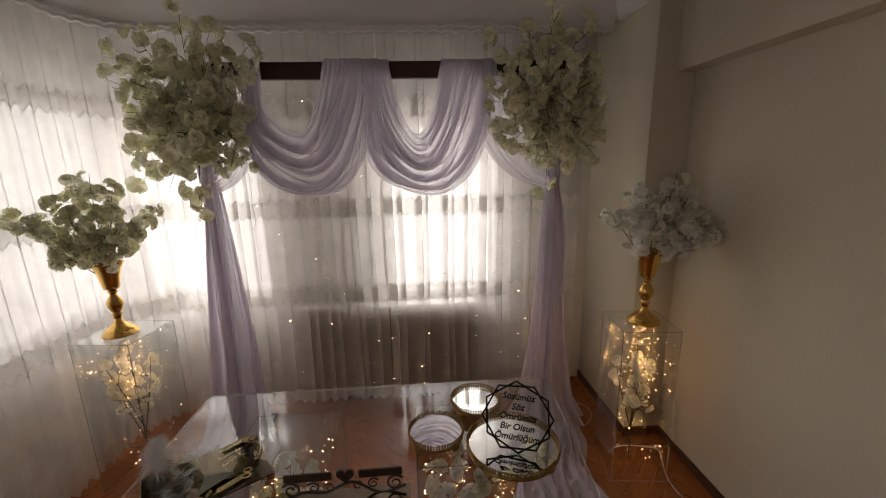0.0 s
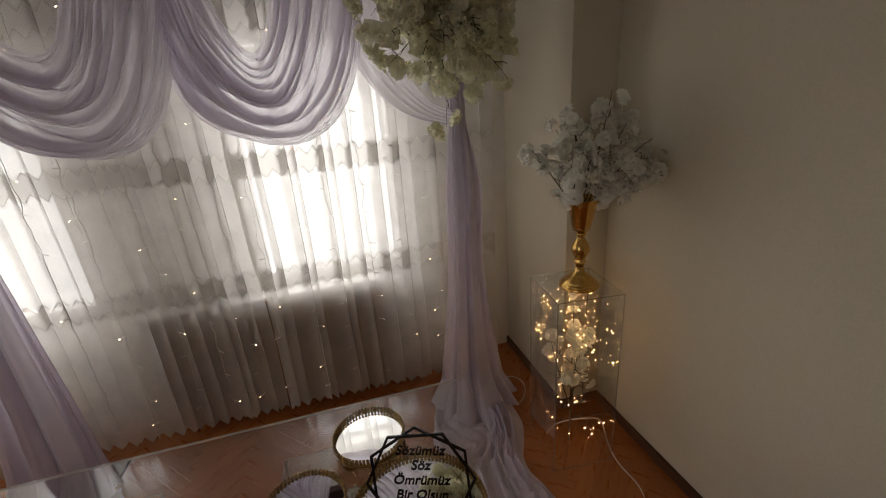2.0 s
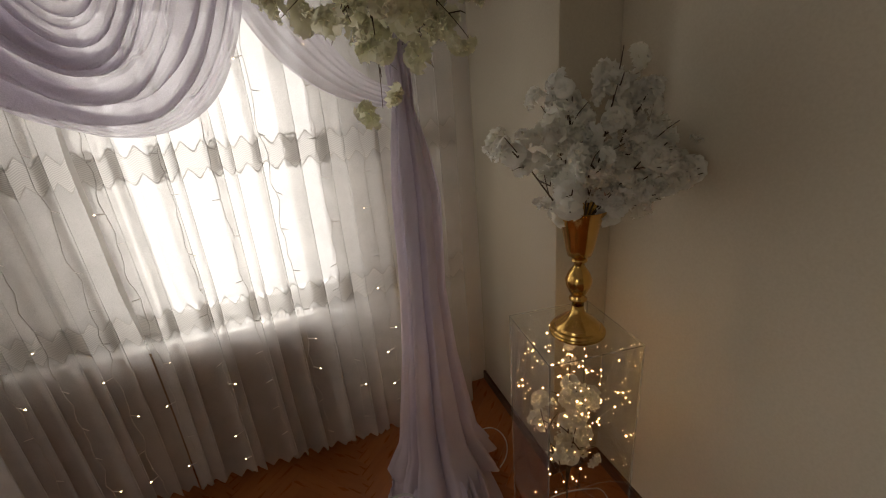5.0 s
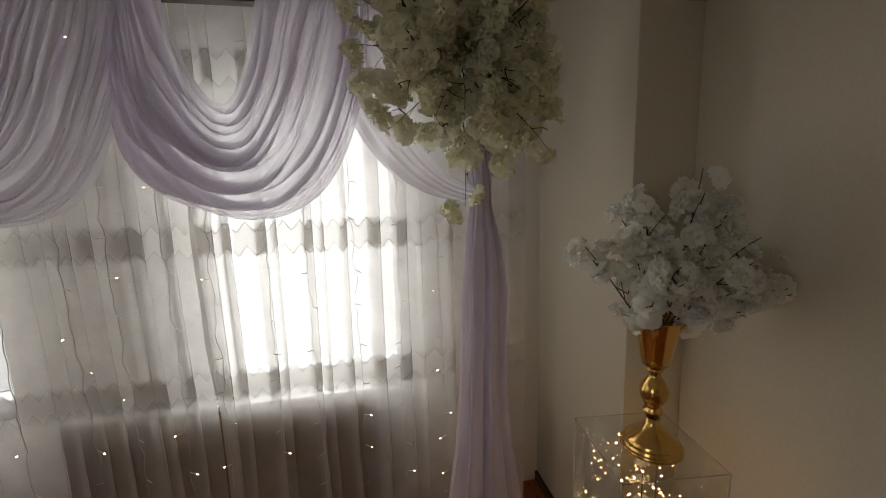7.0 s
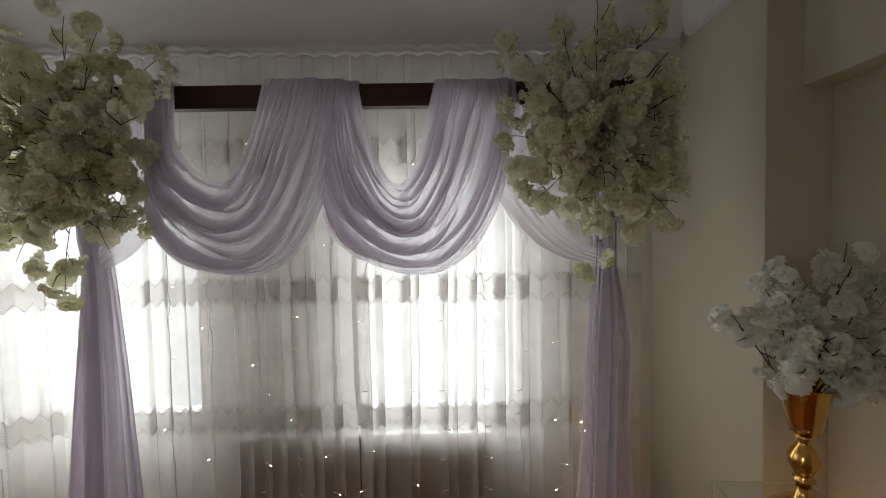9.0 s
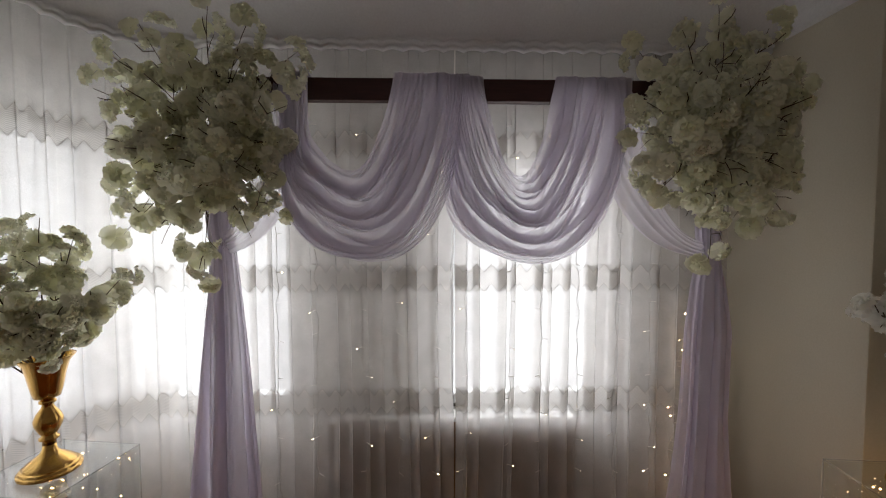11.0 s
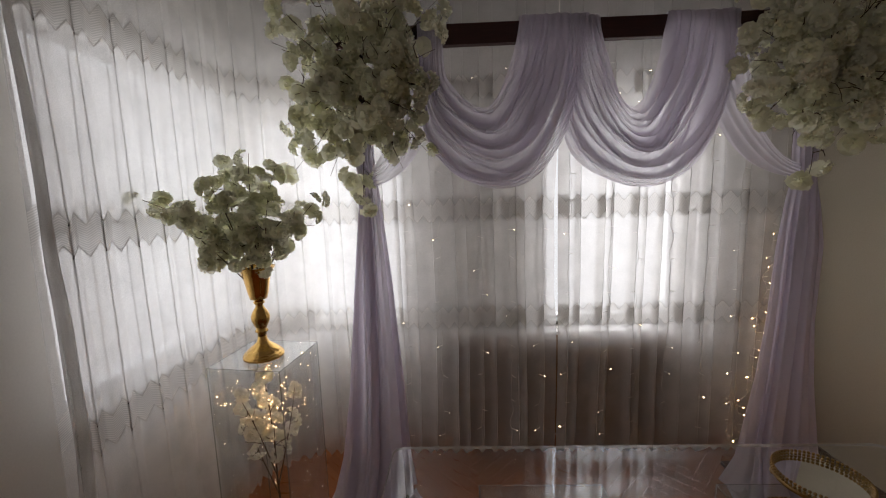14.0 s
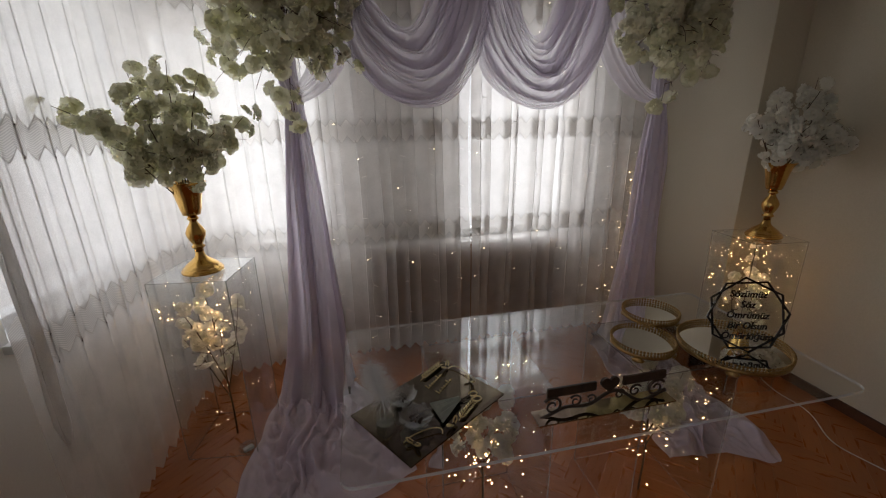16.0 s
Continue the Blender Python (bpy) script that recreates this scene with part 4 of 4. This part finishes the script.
# ---- things on the table ----
def tray(x, y, r, h, label, tilt=0.0):
    """Round mirror tray: mirror, pierced gold gallery of beads, four feet."""
    t = thing("mirror_tray", label, "tray", pose(x, y, TZ), group="round mirror trays")
    part("mirror", lathe([(r * 0.96, -0.002), (r * 0.96, 0.002)], 48), M_MIRROR, t).matrix_basis = pose(0, 0, h - 0.020, tilt)
    part("band", lathe([(r * 0.975, h - 0.030), (r, h - 0.030), (r * 1.008, h - 0.025), (r, h - 0.019), (r * 0.975, h - 0.019), (r * 0.975, h - 0.030)], 48, False), M_GOLDDARK, t, smooth=True)
    n = int(2 * math.pi * r / 0.0105)
    bm = bmesh.new()
    for k in range(n):
        a = 2 * math.pi * k / n
        for zz in (h - 0.0135, h - 0.004):
            bmesh.ops.create_icosphere(bm, subdivisions=1, radius=0.0050, matrix=Matrix.Translation((r * 0.995 * math.cos(a), r * 0.995 * math.sin(a), zz)))
    part("beaded_gallery", bm, M_GOLDDARK, t, "pierced gold beading", smooth=True, kind="stuff")
    for k in range(4):
        a = radians(45 + 90 * k)
        bm = lathe([(0.005, 0.0), (0.011, 0.003), (0.014, 0.010), (0.008, 0.014), (0.010, h - 0.030)], 10)
        bmesh.ops.scale(bm, vec=(1.6, 0.8, 1), verts=bm.verts)
        bmesh.ops.transform(bm, matrix=pose(r * 0.93 * math.cos(a), r * 0.93 * math.sin(a), 0, 0, 0, math.degrees(a) + 90), verts=bm.verts)
        part("foot", bm, M_GOLDDARK, t, smooth=True)
    return t


tray(0.408, 1.298, 0.167, 0.050, "large round mirror tray with beaded gold rim, holding the sign")
tray(0.130, 1.395, 0.106, 0.050, "small round mirror tray with beaded gold rim", 4.0)
tray(0.312, 1.585, 0.106, 0.050, "small round mirror tray with beaded gold rim")

# engagement sign standing on the large tray
sign = thing("acrylic_sign", "clear acrylic sign with black lettering and a double hexagon frame", "sign", pose(0.407, 1.248, TZ + 0.0325, -15, 0, -20))
SR = 0.129


def hexagon(r, turn, sx=1.0):
    return [(sx * r * math.cos(radians(turn + 60 * k)), 1.0 * r * math.sin(radians(turn + 60 * k))) for k in range(6)]


def outline(pts, w, y0, y1, zc):
    bm = bmesh.new()
    n = len(pts)
    ring = []
    for x, z in pts:
        l = math.hypot(x, z)
        k = (l - w) / l
        ring.append([bm.verts.new(p) for p in ((x, y0, z + zc), (x * k, y0, z * k + zc), (x * k, y1, z * k + zc), (x, y1, z + zc))])
    for i in range(n):
        a, b = ring[i], ring[(i + 1) % n]
        for k in range(4):
            bm.faces.new((a[k], b[k], b[(k + 1) % 4], a[(k + 1) % 4]))
    return bm


bm = bmesh.new()
pp = [(1.0 * SR * 0.93 * math.cos(radians(15 + 30 * k)), SR * 0.94 * math.sin(radians(15 + 30 * k))) for k in range(12)]
fr = [bm.verts.new((x, 0.0, z + SR * 1.0)) for x, z in pp]
bk = [bm.verts.new((x, 0.003, z + SR * 1.0)) for x, z in pp]
bm.faces.new(fr)
bm.faces.new(bk)
for i in range(12):
    bm.faces.new((fr[i], fr[(i + 1) % 12], bk[(i + 1) % 12], bk[i]))
part("clear_panel", bm, M_ACRYL, sign)
part("frame_outline", outline(hexagon(SR, 90 + 4), 0.0068, -0.004, -0.0005, SR * 1.0), M_BLACK, sign)
part("frame_outline", outline(hexagon(SR, 60 + 4), 0.0068, -0.0085, -0.0045, SR * 1.0), M_BLACK, sign)
part("stand", box(-0.035, -0.03, 0.0, 0.035, 0.035, 0.004, bevel=0.001), M_ACRYL, sign)
part("stand_clip", box(-0.018, 0.0035, 0.004, 0.018, 0.012, 0.06, bevel=0.001), M_ACRYL, sign)


def lettering(text, size, m, parent, name="lettering", shear=0.25, depth=0.0012, mat=None):
    cu = bpy.data.curves.new(name, "FONT")
    cu.body, cu.size, cu.align_x, cu.shear, cu.extrude, cu.offset, cu.resolution_u = text, size, "CENTER", shear, depth, 0.0007, 3
    tmp = bpy.data.objects.new(name, cu)
    me = bpy.data.meshes.new_from_object(tmp)
    bpy.data.objects.remove(tmp)
    bpy.data.curves.remove(cu)
    ob = finish_mesh(name, me, mat or M_BLACK, parent)
    ob.matrix_basis = m
    return ob


for k, (line, size) in enumerate((("Sözümüz", 0.0315), ("Söz", 0.0315), ("Ömrümüz", 0.0315), ("Bir Olsun", 0.0315), ("Ömürlüğüm", 0.0315))):
    lettering(line, size, pose(0.0, -0.0015, SR * 1.0 + 0.060 - 0.0355 * k, 90, 0, 0), sign)

# name stand: cut-out lettering, shown as bars, with scrolls on a mirrored foot
stand = thing("name_stand", "dark cut-out name stand with scrolls on a mirrored base", "decoration", pose(-0.18, 1.150, TZ, 0, 0, 1.0))
part("base_plate", box(-0.215, -0.03, 0.0, 0.215, 0.03, 0.004, bevel=0.001), M_BRASS, stand, "mirrored base plate")
for x0, x1 in ((-0.185, -0.035), (0.05, 0.19)):
    part("name_bar", box(x0, -0.004, 0.066, x1, 0.004, 0.094, bevel=0.0035), M_DARKWOOD, stand)
bm = bmesh.new()
heart = [(16 * math.sin(a) ** 3, 13 * math.cos(a) - 5 * math.cos(2 * a) - 2 * math.cos(3 * a) - math.cos(4 * a)) for a in np.linspace(0, 2 * math.pi, 28, endpoint=False)]
fr = [bm.verts.new((0.0075 + x * 0.0018, -0.004, 0.078 + z * 0.0018)) for x, z in heart]
bk = [bm.verts.new((0.0075 + x * 0.0018, 0.004, 0.078 + z * 0.0018)) for x, z in heart]
bm.faces.new(fr)
bm.faces.new(bk)
for i in range(28):
    bm.faces.new((fr[i], fr[(i + 1) % 28], bk[(i + 1) % 28], bk[i]))
part("heart", bm, M_DARKWOOD, stand)
for sgn in (-1, 1):
    for (cx, cz, r0, turns, rr) in ((0.165, 0.036, 0.030, 1.4, 0.0045), (0.095, 0.040, 0.020, 1.3, 0.0035), (0.045, 0.036, 0.016, 1.2, 0.003)):
        bm = bmesh.new()
        pts = []
        for k in range(26):
            a = k / 25 * turns * 2 * math.pi
            r = r0 * (1 - 0.75 * k / 25)
            pts.append((sgn * (cx + r * math.cos(a + 0.6)), 0.0, cz + r * math.sin(a + 0.6)))
        tube(bm, pts, rr, rr * 0.6, 6)
        part("scroll", bm, M_DARKWOOD, stand, smooth=True)
bm = bmesh.new()
tube(bm, [(x, 0, 0.012 + 0.012 * math.sin(x * 38) + 0.035 * math.exp(-(x / 0.07) ** 2)) for x in np.linspace(-0.2, 0.2, 40)], 0.005, n=6)
part("scroll_base", bm, M_DARKWOOD, stand, smooth=True)

# ring tray: smoked mirror plate with two crystal bowls, scissors, sprays and a feather pen
mp = pose(-0.667, 1.265, TZ, 0, 0, 33.5)
plate = thing("ring_tray", "rectangular smoked mirror engagement tray with gold leaf trim", "tray", mp)
part("plate", box(-0.185, -0.128, 0.006, 0.185, 0.128, 0.011, bevel=0.0015), M_SMOKE, plate)
for x in (-0.16, 0.16):
    for y in (-0.105, 0.105):
        bm = lathe([(0.008, 0.0), (0.009, 0.0058)], 12)
        bmesh.ops.translate(bm, vec=(x, y, 0), verts=bm.verts)
        part("foot", bm, M_GOLDDARK, plate)


def leaf_spray(x, y, turn, n, parent):
    m = pose(x, y, 0.013, 0, 0, turn)
    bm = bmesh.new()
    tube(bm, [(0, 0, 0), (0.05, 0.004, 0.006), (0.012 * n, 0.0, 0.004)], 0.0013, 0.0007, 5)
    bmesh.ops.transform(bm, matrix=m, verts=bm.verts)
    part("spray_stem", bm, M_GOLDLEAF, parent)
    for k in range(n):
        for sgn in (-1, 1):
            bm = bmesh.new()
            q = pose(0.012 * k + 0.008, 0, 0.004, sgn * 25, 0, sgn * 38)
            v = [bm.verts.new(q @ Vector(p)) for p in ((0, 0, 0), (0.010, -0.0045, 0.001), (0.022, 0, 0.003), (0.010, 0.0045, 0.001), (0.011, 0, 0.003))]
            for f in ((0, 1, 4), (1, 2, 4), (2, 3, 4), (3, 0, 4)):
                bm.faces.new([v[i] for i in f])
            bmesh.ops.transform(bm, matrix=m, verts=bm.verts)
            part("gold_leaf", bm, M_GOLDLEAF, parent)


leaf_spray(0.055, 0.100, 8, 8, plate)
leaf_spray(0.005, -0.108, 12, 7, plate)


def bow(x, y, turn, parent):
    m = pose(x, y, 0.016, 0, 0, turn)
    for sgn in (-1, 1):
        bm = bmesh.new()
        tube(bm, bez((0, 0, 0), (sgn * 0.02, 0.02, 0.014), (sgn * 0.035, 0.0, 0.016), (sgn * 0.004, -0.002, 0.004), 10), 0.0028, 0.0022, 6)
        bmesh.ops.transform(bm, matrix=m, verts=bm.verts)
        part("bow_loop", bm, M_GOLDLEAF, parent, smooth=True)
    bm = bmesh.new()
    bmesh.ops.create_icosphere(bm, subdivisions=2, radius=0.005, matrix=m @ Matrix.Translation((0, 0, 0.004)))
    part("bow_knot", bm, M_DARKWOOD, parent, smooth=True)


bow(0.158, 0.085, 20, plate)
bow(0.158, -0.02, 80, plate)
bow(-0.135, -0.085, 100, plate)
bow(-0.02, -0.112, 10, plate)
for a, b in (((0.16, 0.08, 0.014), (0.158, -0.015, 0.014)), ((-0.15, -0.06, 0.014), (-0.06, -0.11, 0.014))):
    bm = bmesh.new()
    tube(bm, bez(a, Vector(a) + Vector((0.03, 0, 0.012)), Vector(b) + Vector((0.03, 0.02, 0.012)), b, 12), 0.0018, n=6)
    part("ribbon", bm, M_GOLDLEAF, plate, smooth=True)
for y, x0, x1 in ((0.052, 0.045, 0.125), (0.012, 0.050, 0.13)):
    bm = bmesh.new()
    for k in range(7):
        xx = x0 + (x1 - x0) * k / 7
        add_box(bm, xx, y + 0.02 * k / 7, 0.0115, xx + 0.0035, y + 0.02 * k / 7 + (0.018 if k in (0, 5) else 0.010), 0.0130, bevel=0.0008)
    tube(bm, [(x0, y + 0.002, 0.0125), ((x0 + x1) / 2, y + 0.014, 0.0125), (x1, y + 0.024, 0.0125)], 0.0012, n=5)
    part("name_bar", bm, M_GOLDLEAF, plate)


def bowl(x, y, turn):
    w = thing("crystal_bowl", "small fluted crystal ring bowl on the mirror tray", "bowl", mp @ pose(x, y, 0.0115, 0, 0, turn), group="crystal ring bowls")
    bm = bmesh.new()
    rings = []
    for r, z in ((0.018, 0), (0.022, 0.003), (0.030, 0.010), (0.040, 0.022), (0.046, 0.034)):
        rings.append([bm.verts.new((r * (1 + 0.06 * (z > 0.005) * math.cos(10 * a)) * math.cos(a), r * (1 + 0.06 * (z > 0.005) * math.cos(10 * a)) * math.sin(a), z + 0.003 * (z > 0.03) * math.cos(10 * a))) for a in np.linspace(0, 2 * math.pi, 60, endpoint=False)])
    for r, z in ((0.043, 0.034), (0.036, 0.022), (0.024, 0.010), (0.010, 0.006)):
        rings.append([bm.verts.new((r * (1 + 0.06 * (z > 0.008) * math.cos(10 * a)) * math.cos(a), r * (1 + 0.06 * (z > 0.008) * math.cos(10 * a)) * math.sin(a), z + 0.003 * (z > 0.03) * math.cos(10 * a))) for a in np.linspace(0, 2 * math.pi, 60, endpoint=False)])
    for a, b in zip(rings, rings[1:]):
        for i in range(60):
            bm.faces.new((a[i], a[(i + 1) % 60], b[(i + 1) % 60], b[i]))
    bm.faces.new(rings[0])
    bm.faces.new(rings[-1])
    part("glass", bm, M_CRYSTAL, w, smooth=True)
    bm = bmesh.new()
    for q in range(9):
        a = 2 * math.pi * q / 9
        bmesh.ops.create_icosphere(bm, subdivisions=1, radius=0.007, matrix=Matrix.LocRotScale((0.010 * math.cos(a), 0.016 * math.sin(a), 0.020 + 0.004 * (q % 2)), Euler((0.6, a, a)), (1, 0.45, 0.8)))
    part("rose_petals", bm, M_DARKWOOD, w, "dark dried flower filling", smooth=True)
    return w


bowl(-0.055, 0.062, 0)
bowl(-0.085, -0.035, 20)
# crystal inkwell with a feather pen
pen = thing("feather_pen", "white feather pen standing in a crystal inkwell", "pen", mp @ pose(-0.135, 0.035, 0.0115))
part("inkwell", lathe([(0.024, 0.0), (0.026, 0.004), (0.022, 0.012), (0.026, 0.024), (0.020, 0.034), (0.012, 0.038), (0.012, 0.046)], 12), M_CRYSTAL, pen)
bm = bmesh.new()
spine = bez((0, 0, 0.03), (0.005, 0.01, 0.08), (0.0, 0.04, 0.11), (0.02, 0.08, 0.125), 14)
tube(bm, spine, 0.0016, 0.0006, 5)
part("quill", bm, M_FEATHER, pen, smooth=True)
rnd = random.Random(77)
bm = bmesh.new()
for k in range(2600):
    t = 0.25 + 0.75 * rnd.random()
    i = min(13, int(t * 14))
    p = spine[i].lerp(spine[i + 1], t * 14 - i)
    d = Vector((rnd.gauss(0, 1), rnd.gauss(0, 1), rnd.gauss(0.25, 0.7))).normalized()
    L = rnd.uniform(0.03, 0.075) * (1.15 - 0.4 * t)
    s = d.orthogonal().normalized() * 0.00026
    q1 = p + d * L * 0.55 + Vector((0, 0, 0.004))
    q2 = p + d * L + Vector((rnd.gauss(0, 0.006), rnd.gauss(0, 0.006), -0.010))
    v = [bm.verts.new(c) for c in (p - s * 0.5, p + s * 0.5, q1 + s, q1 - s, q2)]
    bm.faces.new((v[0], v[1], v[2], v[3]))
    bm.faces.new((v[3], v[2], v[4]))
part("feather", bm, M_FEATHER, pen, "fluffy white feather", kind="stuff")
# scissors with a satin tassel
sc = thing("scissors", "small gold scissors tied with a grey-green satin tassel", "scissors", mp @ pose(0.055, -0.055, 0.0118, 0, 0, -20))
for sgn in (-1, 1):
    bm = bmesh.new()
    ring = [(0.060 + 0.013 * math.cos(a), sgn * 0.013 + 0.010 * math.sin(a), 0.004) for a in np.linspace(0, 2 * math.pi, 20)]
    tube(bm, ring, 0.0022, n=6)
    part("finger_ring", bm, M_GOLDLEAF, sc, smooth=True)
    bm = bmesh.new()
    tube(bm, [(0.049, sgn * 0.011, 0.004), (0.02, sgn * 0.003, 0.004), (-0.04, -sgn * 0.004, 0.004)], 0.0030, 0.0012, 6)
    part("blade", bm, M_DARKWOOD, sc, smooth=True)
rows = []
for j in range(10):
    v = j / 9
    rows.append([(0.01 - 0.085 * v, (i / 24 - 0.5) * (0.012 + 0.075 * v) - 0.02 * v, 0.008 + 0.006 * (1 - v) + 0.0035 * math.sin(i * 1.9)) for i in range(25)])
finish_mesh("tassel", grid_mesh("tassel", rows), M_SATIN, sc, "fanned grey-green satin tassel", smooth=True)


# ---- curtain of lamps in front of the sheer, and cables ----
def light_strand(x, y, z0, z1, n, seed, lit, label, mat, wander=0.008, lean=0.0):
    rnd = random.Random(seed)
    t = thing("light_strand", label, "string lights", pose(x, y, 0), group="hanging light strands")
    pts = [(wander * wob(z * 13.0, seed * 1.3, 0.0) * 2.2 + 0.02 * wob(z * 1.1, seed, 5.0) + lean * (z0 - z) / (z0 - z1), wander * wob(z * 5.0, seed * 2.7, 3.0), z) for z in np.linspace(z0, z1, 60)]
    bm = bmesh.new()
    tube(bm, pts, 0.0012, n=4)
    part("wire", bm, M_WIRE, t)
    for k in range(n):
        z = z0 + (z1 - z0) * (k + 0.5 + rnd.uniform(-0.25, 0.25)) / n
        i = min(58, int((z0 - z) / (z0 - z1) * 59))
        p = Vector(pts[i])
        a = rnd.choice((0.3, -0.4, 2.9, 3.5)) + rnd.uniform(-0.3, 0.3)
        q = p + Vector((0.026 * math.cos(a), -0.008, 0.014 * math.sin(a) - 0.004))
        bm = bmesh.new()
        tube(bm, [p, q], 0.0017, 0.0014, 5)
        part("lamp_holder", bm, M_HOLDER, t)
        if rnd.random() < lit * (1.0 if z < 0.95 else 0.42):
            bm = bmesh.new()
            way = (q - p).normalized()
            bmesh.ops.create_icosphere(bm, subdivisions=1, radius=rnd.uniform(0.0013, 0.0022), matrix=Matrix.LocRotScale(q + way * 0.004, way.to_track_quat("Z", "Y"), (1, 1, 2.2)))
            part("lamp", bm, mat, t)


for k, x in enumerate((-0.96, -0.78, -0.56, -0.40, -0.23, -0.085, 0.12, 0.27, 0.45, 0.62, 0.80)):
    light_strand(x, 2.64 + 0.01 * (k % 3), 2.21, 0.12, 13, 200 + k, 0.5 if -0.2 < x < 0.65 else 0.65, "hanging wire strand of small warm lamps before the sheer curtain", M_LEDW)
light_strand(1.0, 2.655, 1.42, 0.12, 28, 231, 0.95, "warm lit strand hanging beside the draped post", M_LED, 0.025, -0.14)


def cable(pts, r, label):
    bm = bmesh.new()
    tube(bm, pts, r, n=7)
    return tagged(part("cable", bm, M_CABLE, smooth=True), label, "cable")


cable(bez((1.19, 2.06, 0.004), (1.27, 2.14, 0.004), (1.40, 2.10, 0.004), (1.49, 2.07, 0.004), 10)
      + bez((1.49, 2.07, 0.004), (1.55, 2.03, 0.004), (1.39, 1.90, 0.004), (1.42, 1.72, 0.004), 12)[1:]
      + bez((1.42, 1.72, 0.004), (1.45, 1.55, 0.004), (1.26, 1.50, 0.004), (1.31, 1.36, 0.004), 12)[1:]
      + bez((1.31, 1.36, 0.004), (1.35, 1.22, 0.004), (1.40, 1.10, 0.004), (1.46, 0.95, 0.004), 10)[1:], 0.0028, "thin white lamp cable lying on the parquet")
cable(bez((1.15, 2.55, 0.004), (1.28, 2.60, 0.004), (1.30, 2.40, 0.004), (1.16, 2.32, 0.004), 16), 0.0028, "thin white lamp cable curled by the column")


# ---- parquet blocks ----
PL, PW, JG = 0.42, 0.07, 0.0007
a, b = PL / 2 - JG / 2, PW / 2 - JG / 2
bm = bmesh.new()
add_box(bm, -a, -b, -0.003, a, b, 0.0, bevel=0.0006)
plank_me = bpy.data.meshes.new("plank")
bm.to_mesh(plank_me)
bm.free()
plank_me.materials.append(M_PLANK)
plank_me.polygons.foreach_set("use_smooth", [False] * len(plank_me.polygons))
rest = []
R45 = Matrix.Rotation(radians(45), 3, "Z")
for i in range(-70, 70):
    for j in range(-16, 16):
        ox, oy = j * PL + i * PW, i * PW - j * PL
        # herringbone cell: one block along x, one along y
        for cx, cy, turn in ((ox + PL / 2, oy + PW / 2, 45), (ox + PL + PW / 2, oy + PW - PL / 2, 135)):
            p = R45 @ Vector((cx, cy, 0))
            rest.append((p.x, p.y, turn))
seen_cells = set()
blocks = []
for x, y, t in rest:
    key = (round(x, 2), round(y, 2), t)
    if key in seen_cells or not (XL - 0.08 < x < XR + 0.08 and YF - 0.08 < y < YB + 0.08):
        continue
    seen_cells.add(key)
    blocks.append((x, y, t))
blocks.sort(key=lambda q: math.hypot(q[0] - 0.1, q[1] - 1.9))
for x, y, t in blocks[:300]:
    ob = new("plank", plank_me)
    ob.parent = floor
    ob.matrix_basis = pose(x, y, 0, 0, 0, t)
vs, fs = [], []
for x, y, t in blocks[300:]:
    m = pose(x, y, 0, 0, 0, t)
    n = len(vs)
    vs += [m @ Vector(c) for c in ((-a, -b, 0), (a, -b, 0), (a, b, 0), (-a, b, 0), (-a, -b, -0.003), (a, -b, -0.003), (a, b, -0.003), (-a, b, -0.003))]
    fs += [(n, n + 1, n + 2, n + 3), (n, n + 4, n + 5, n + 1), (n + 1, n + 5, n + 6, n + 2), (n + 2, n + 6, n + 7, n + 3), (n + 3, n + 7, n + 4, n)]
me = bpy.data.meshes.new("planks")
me.from_pydata(vs, [], fs)
finish_mesh("planks", me, M_PLANK, floor, "rest of the parquet blocks", kind="stuff")
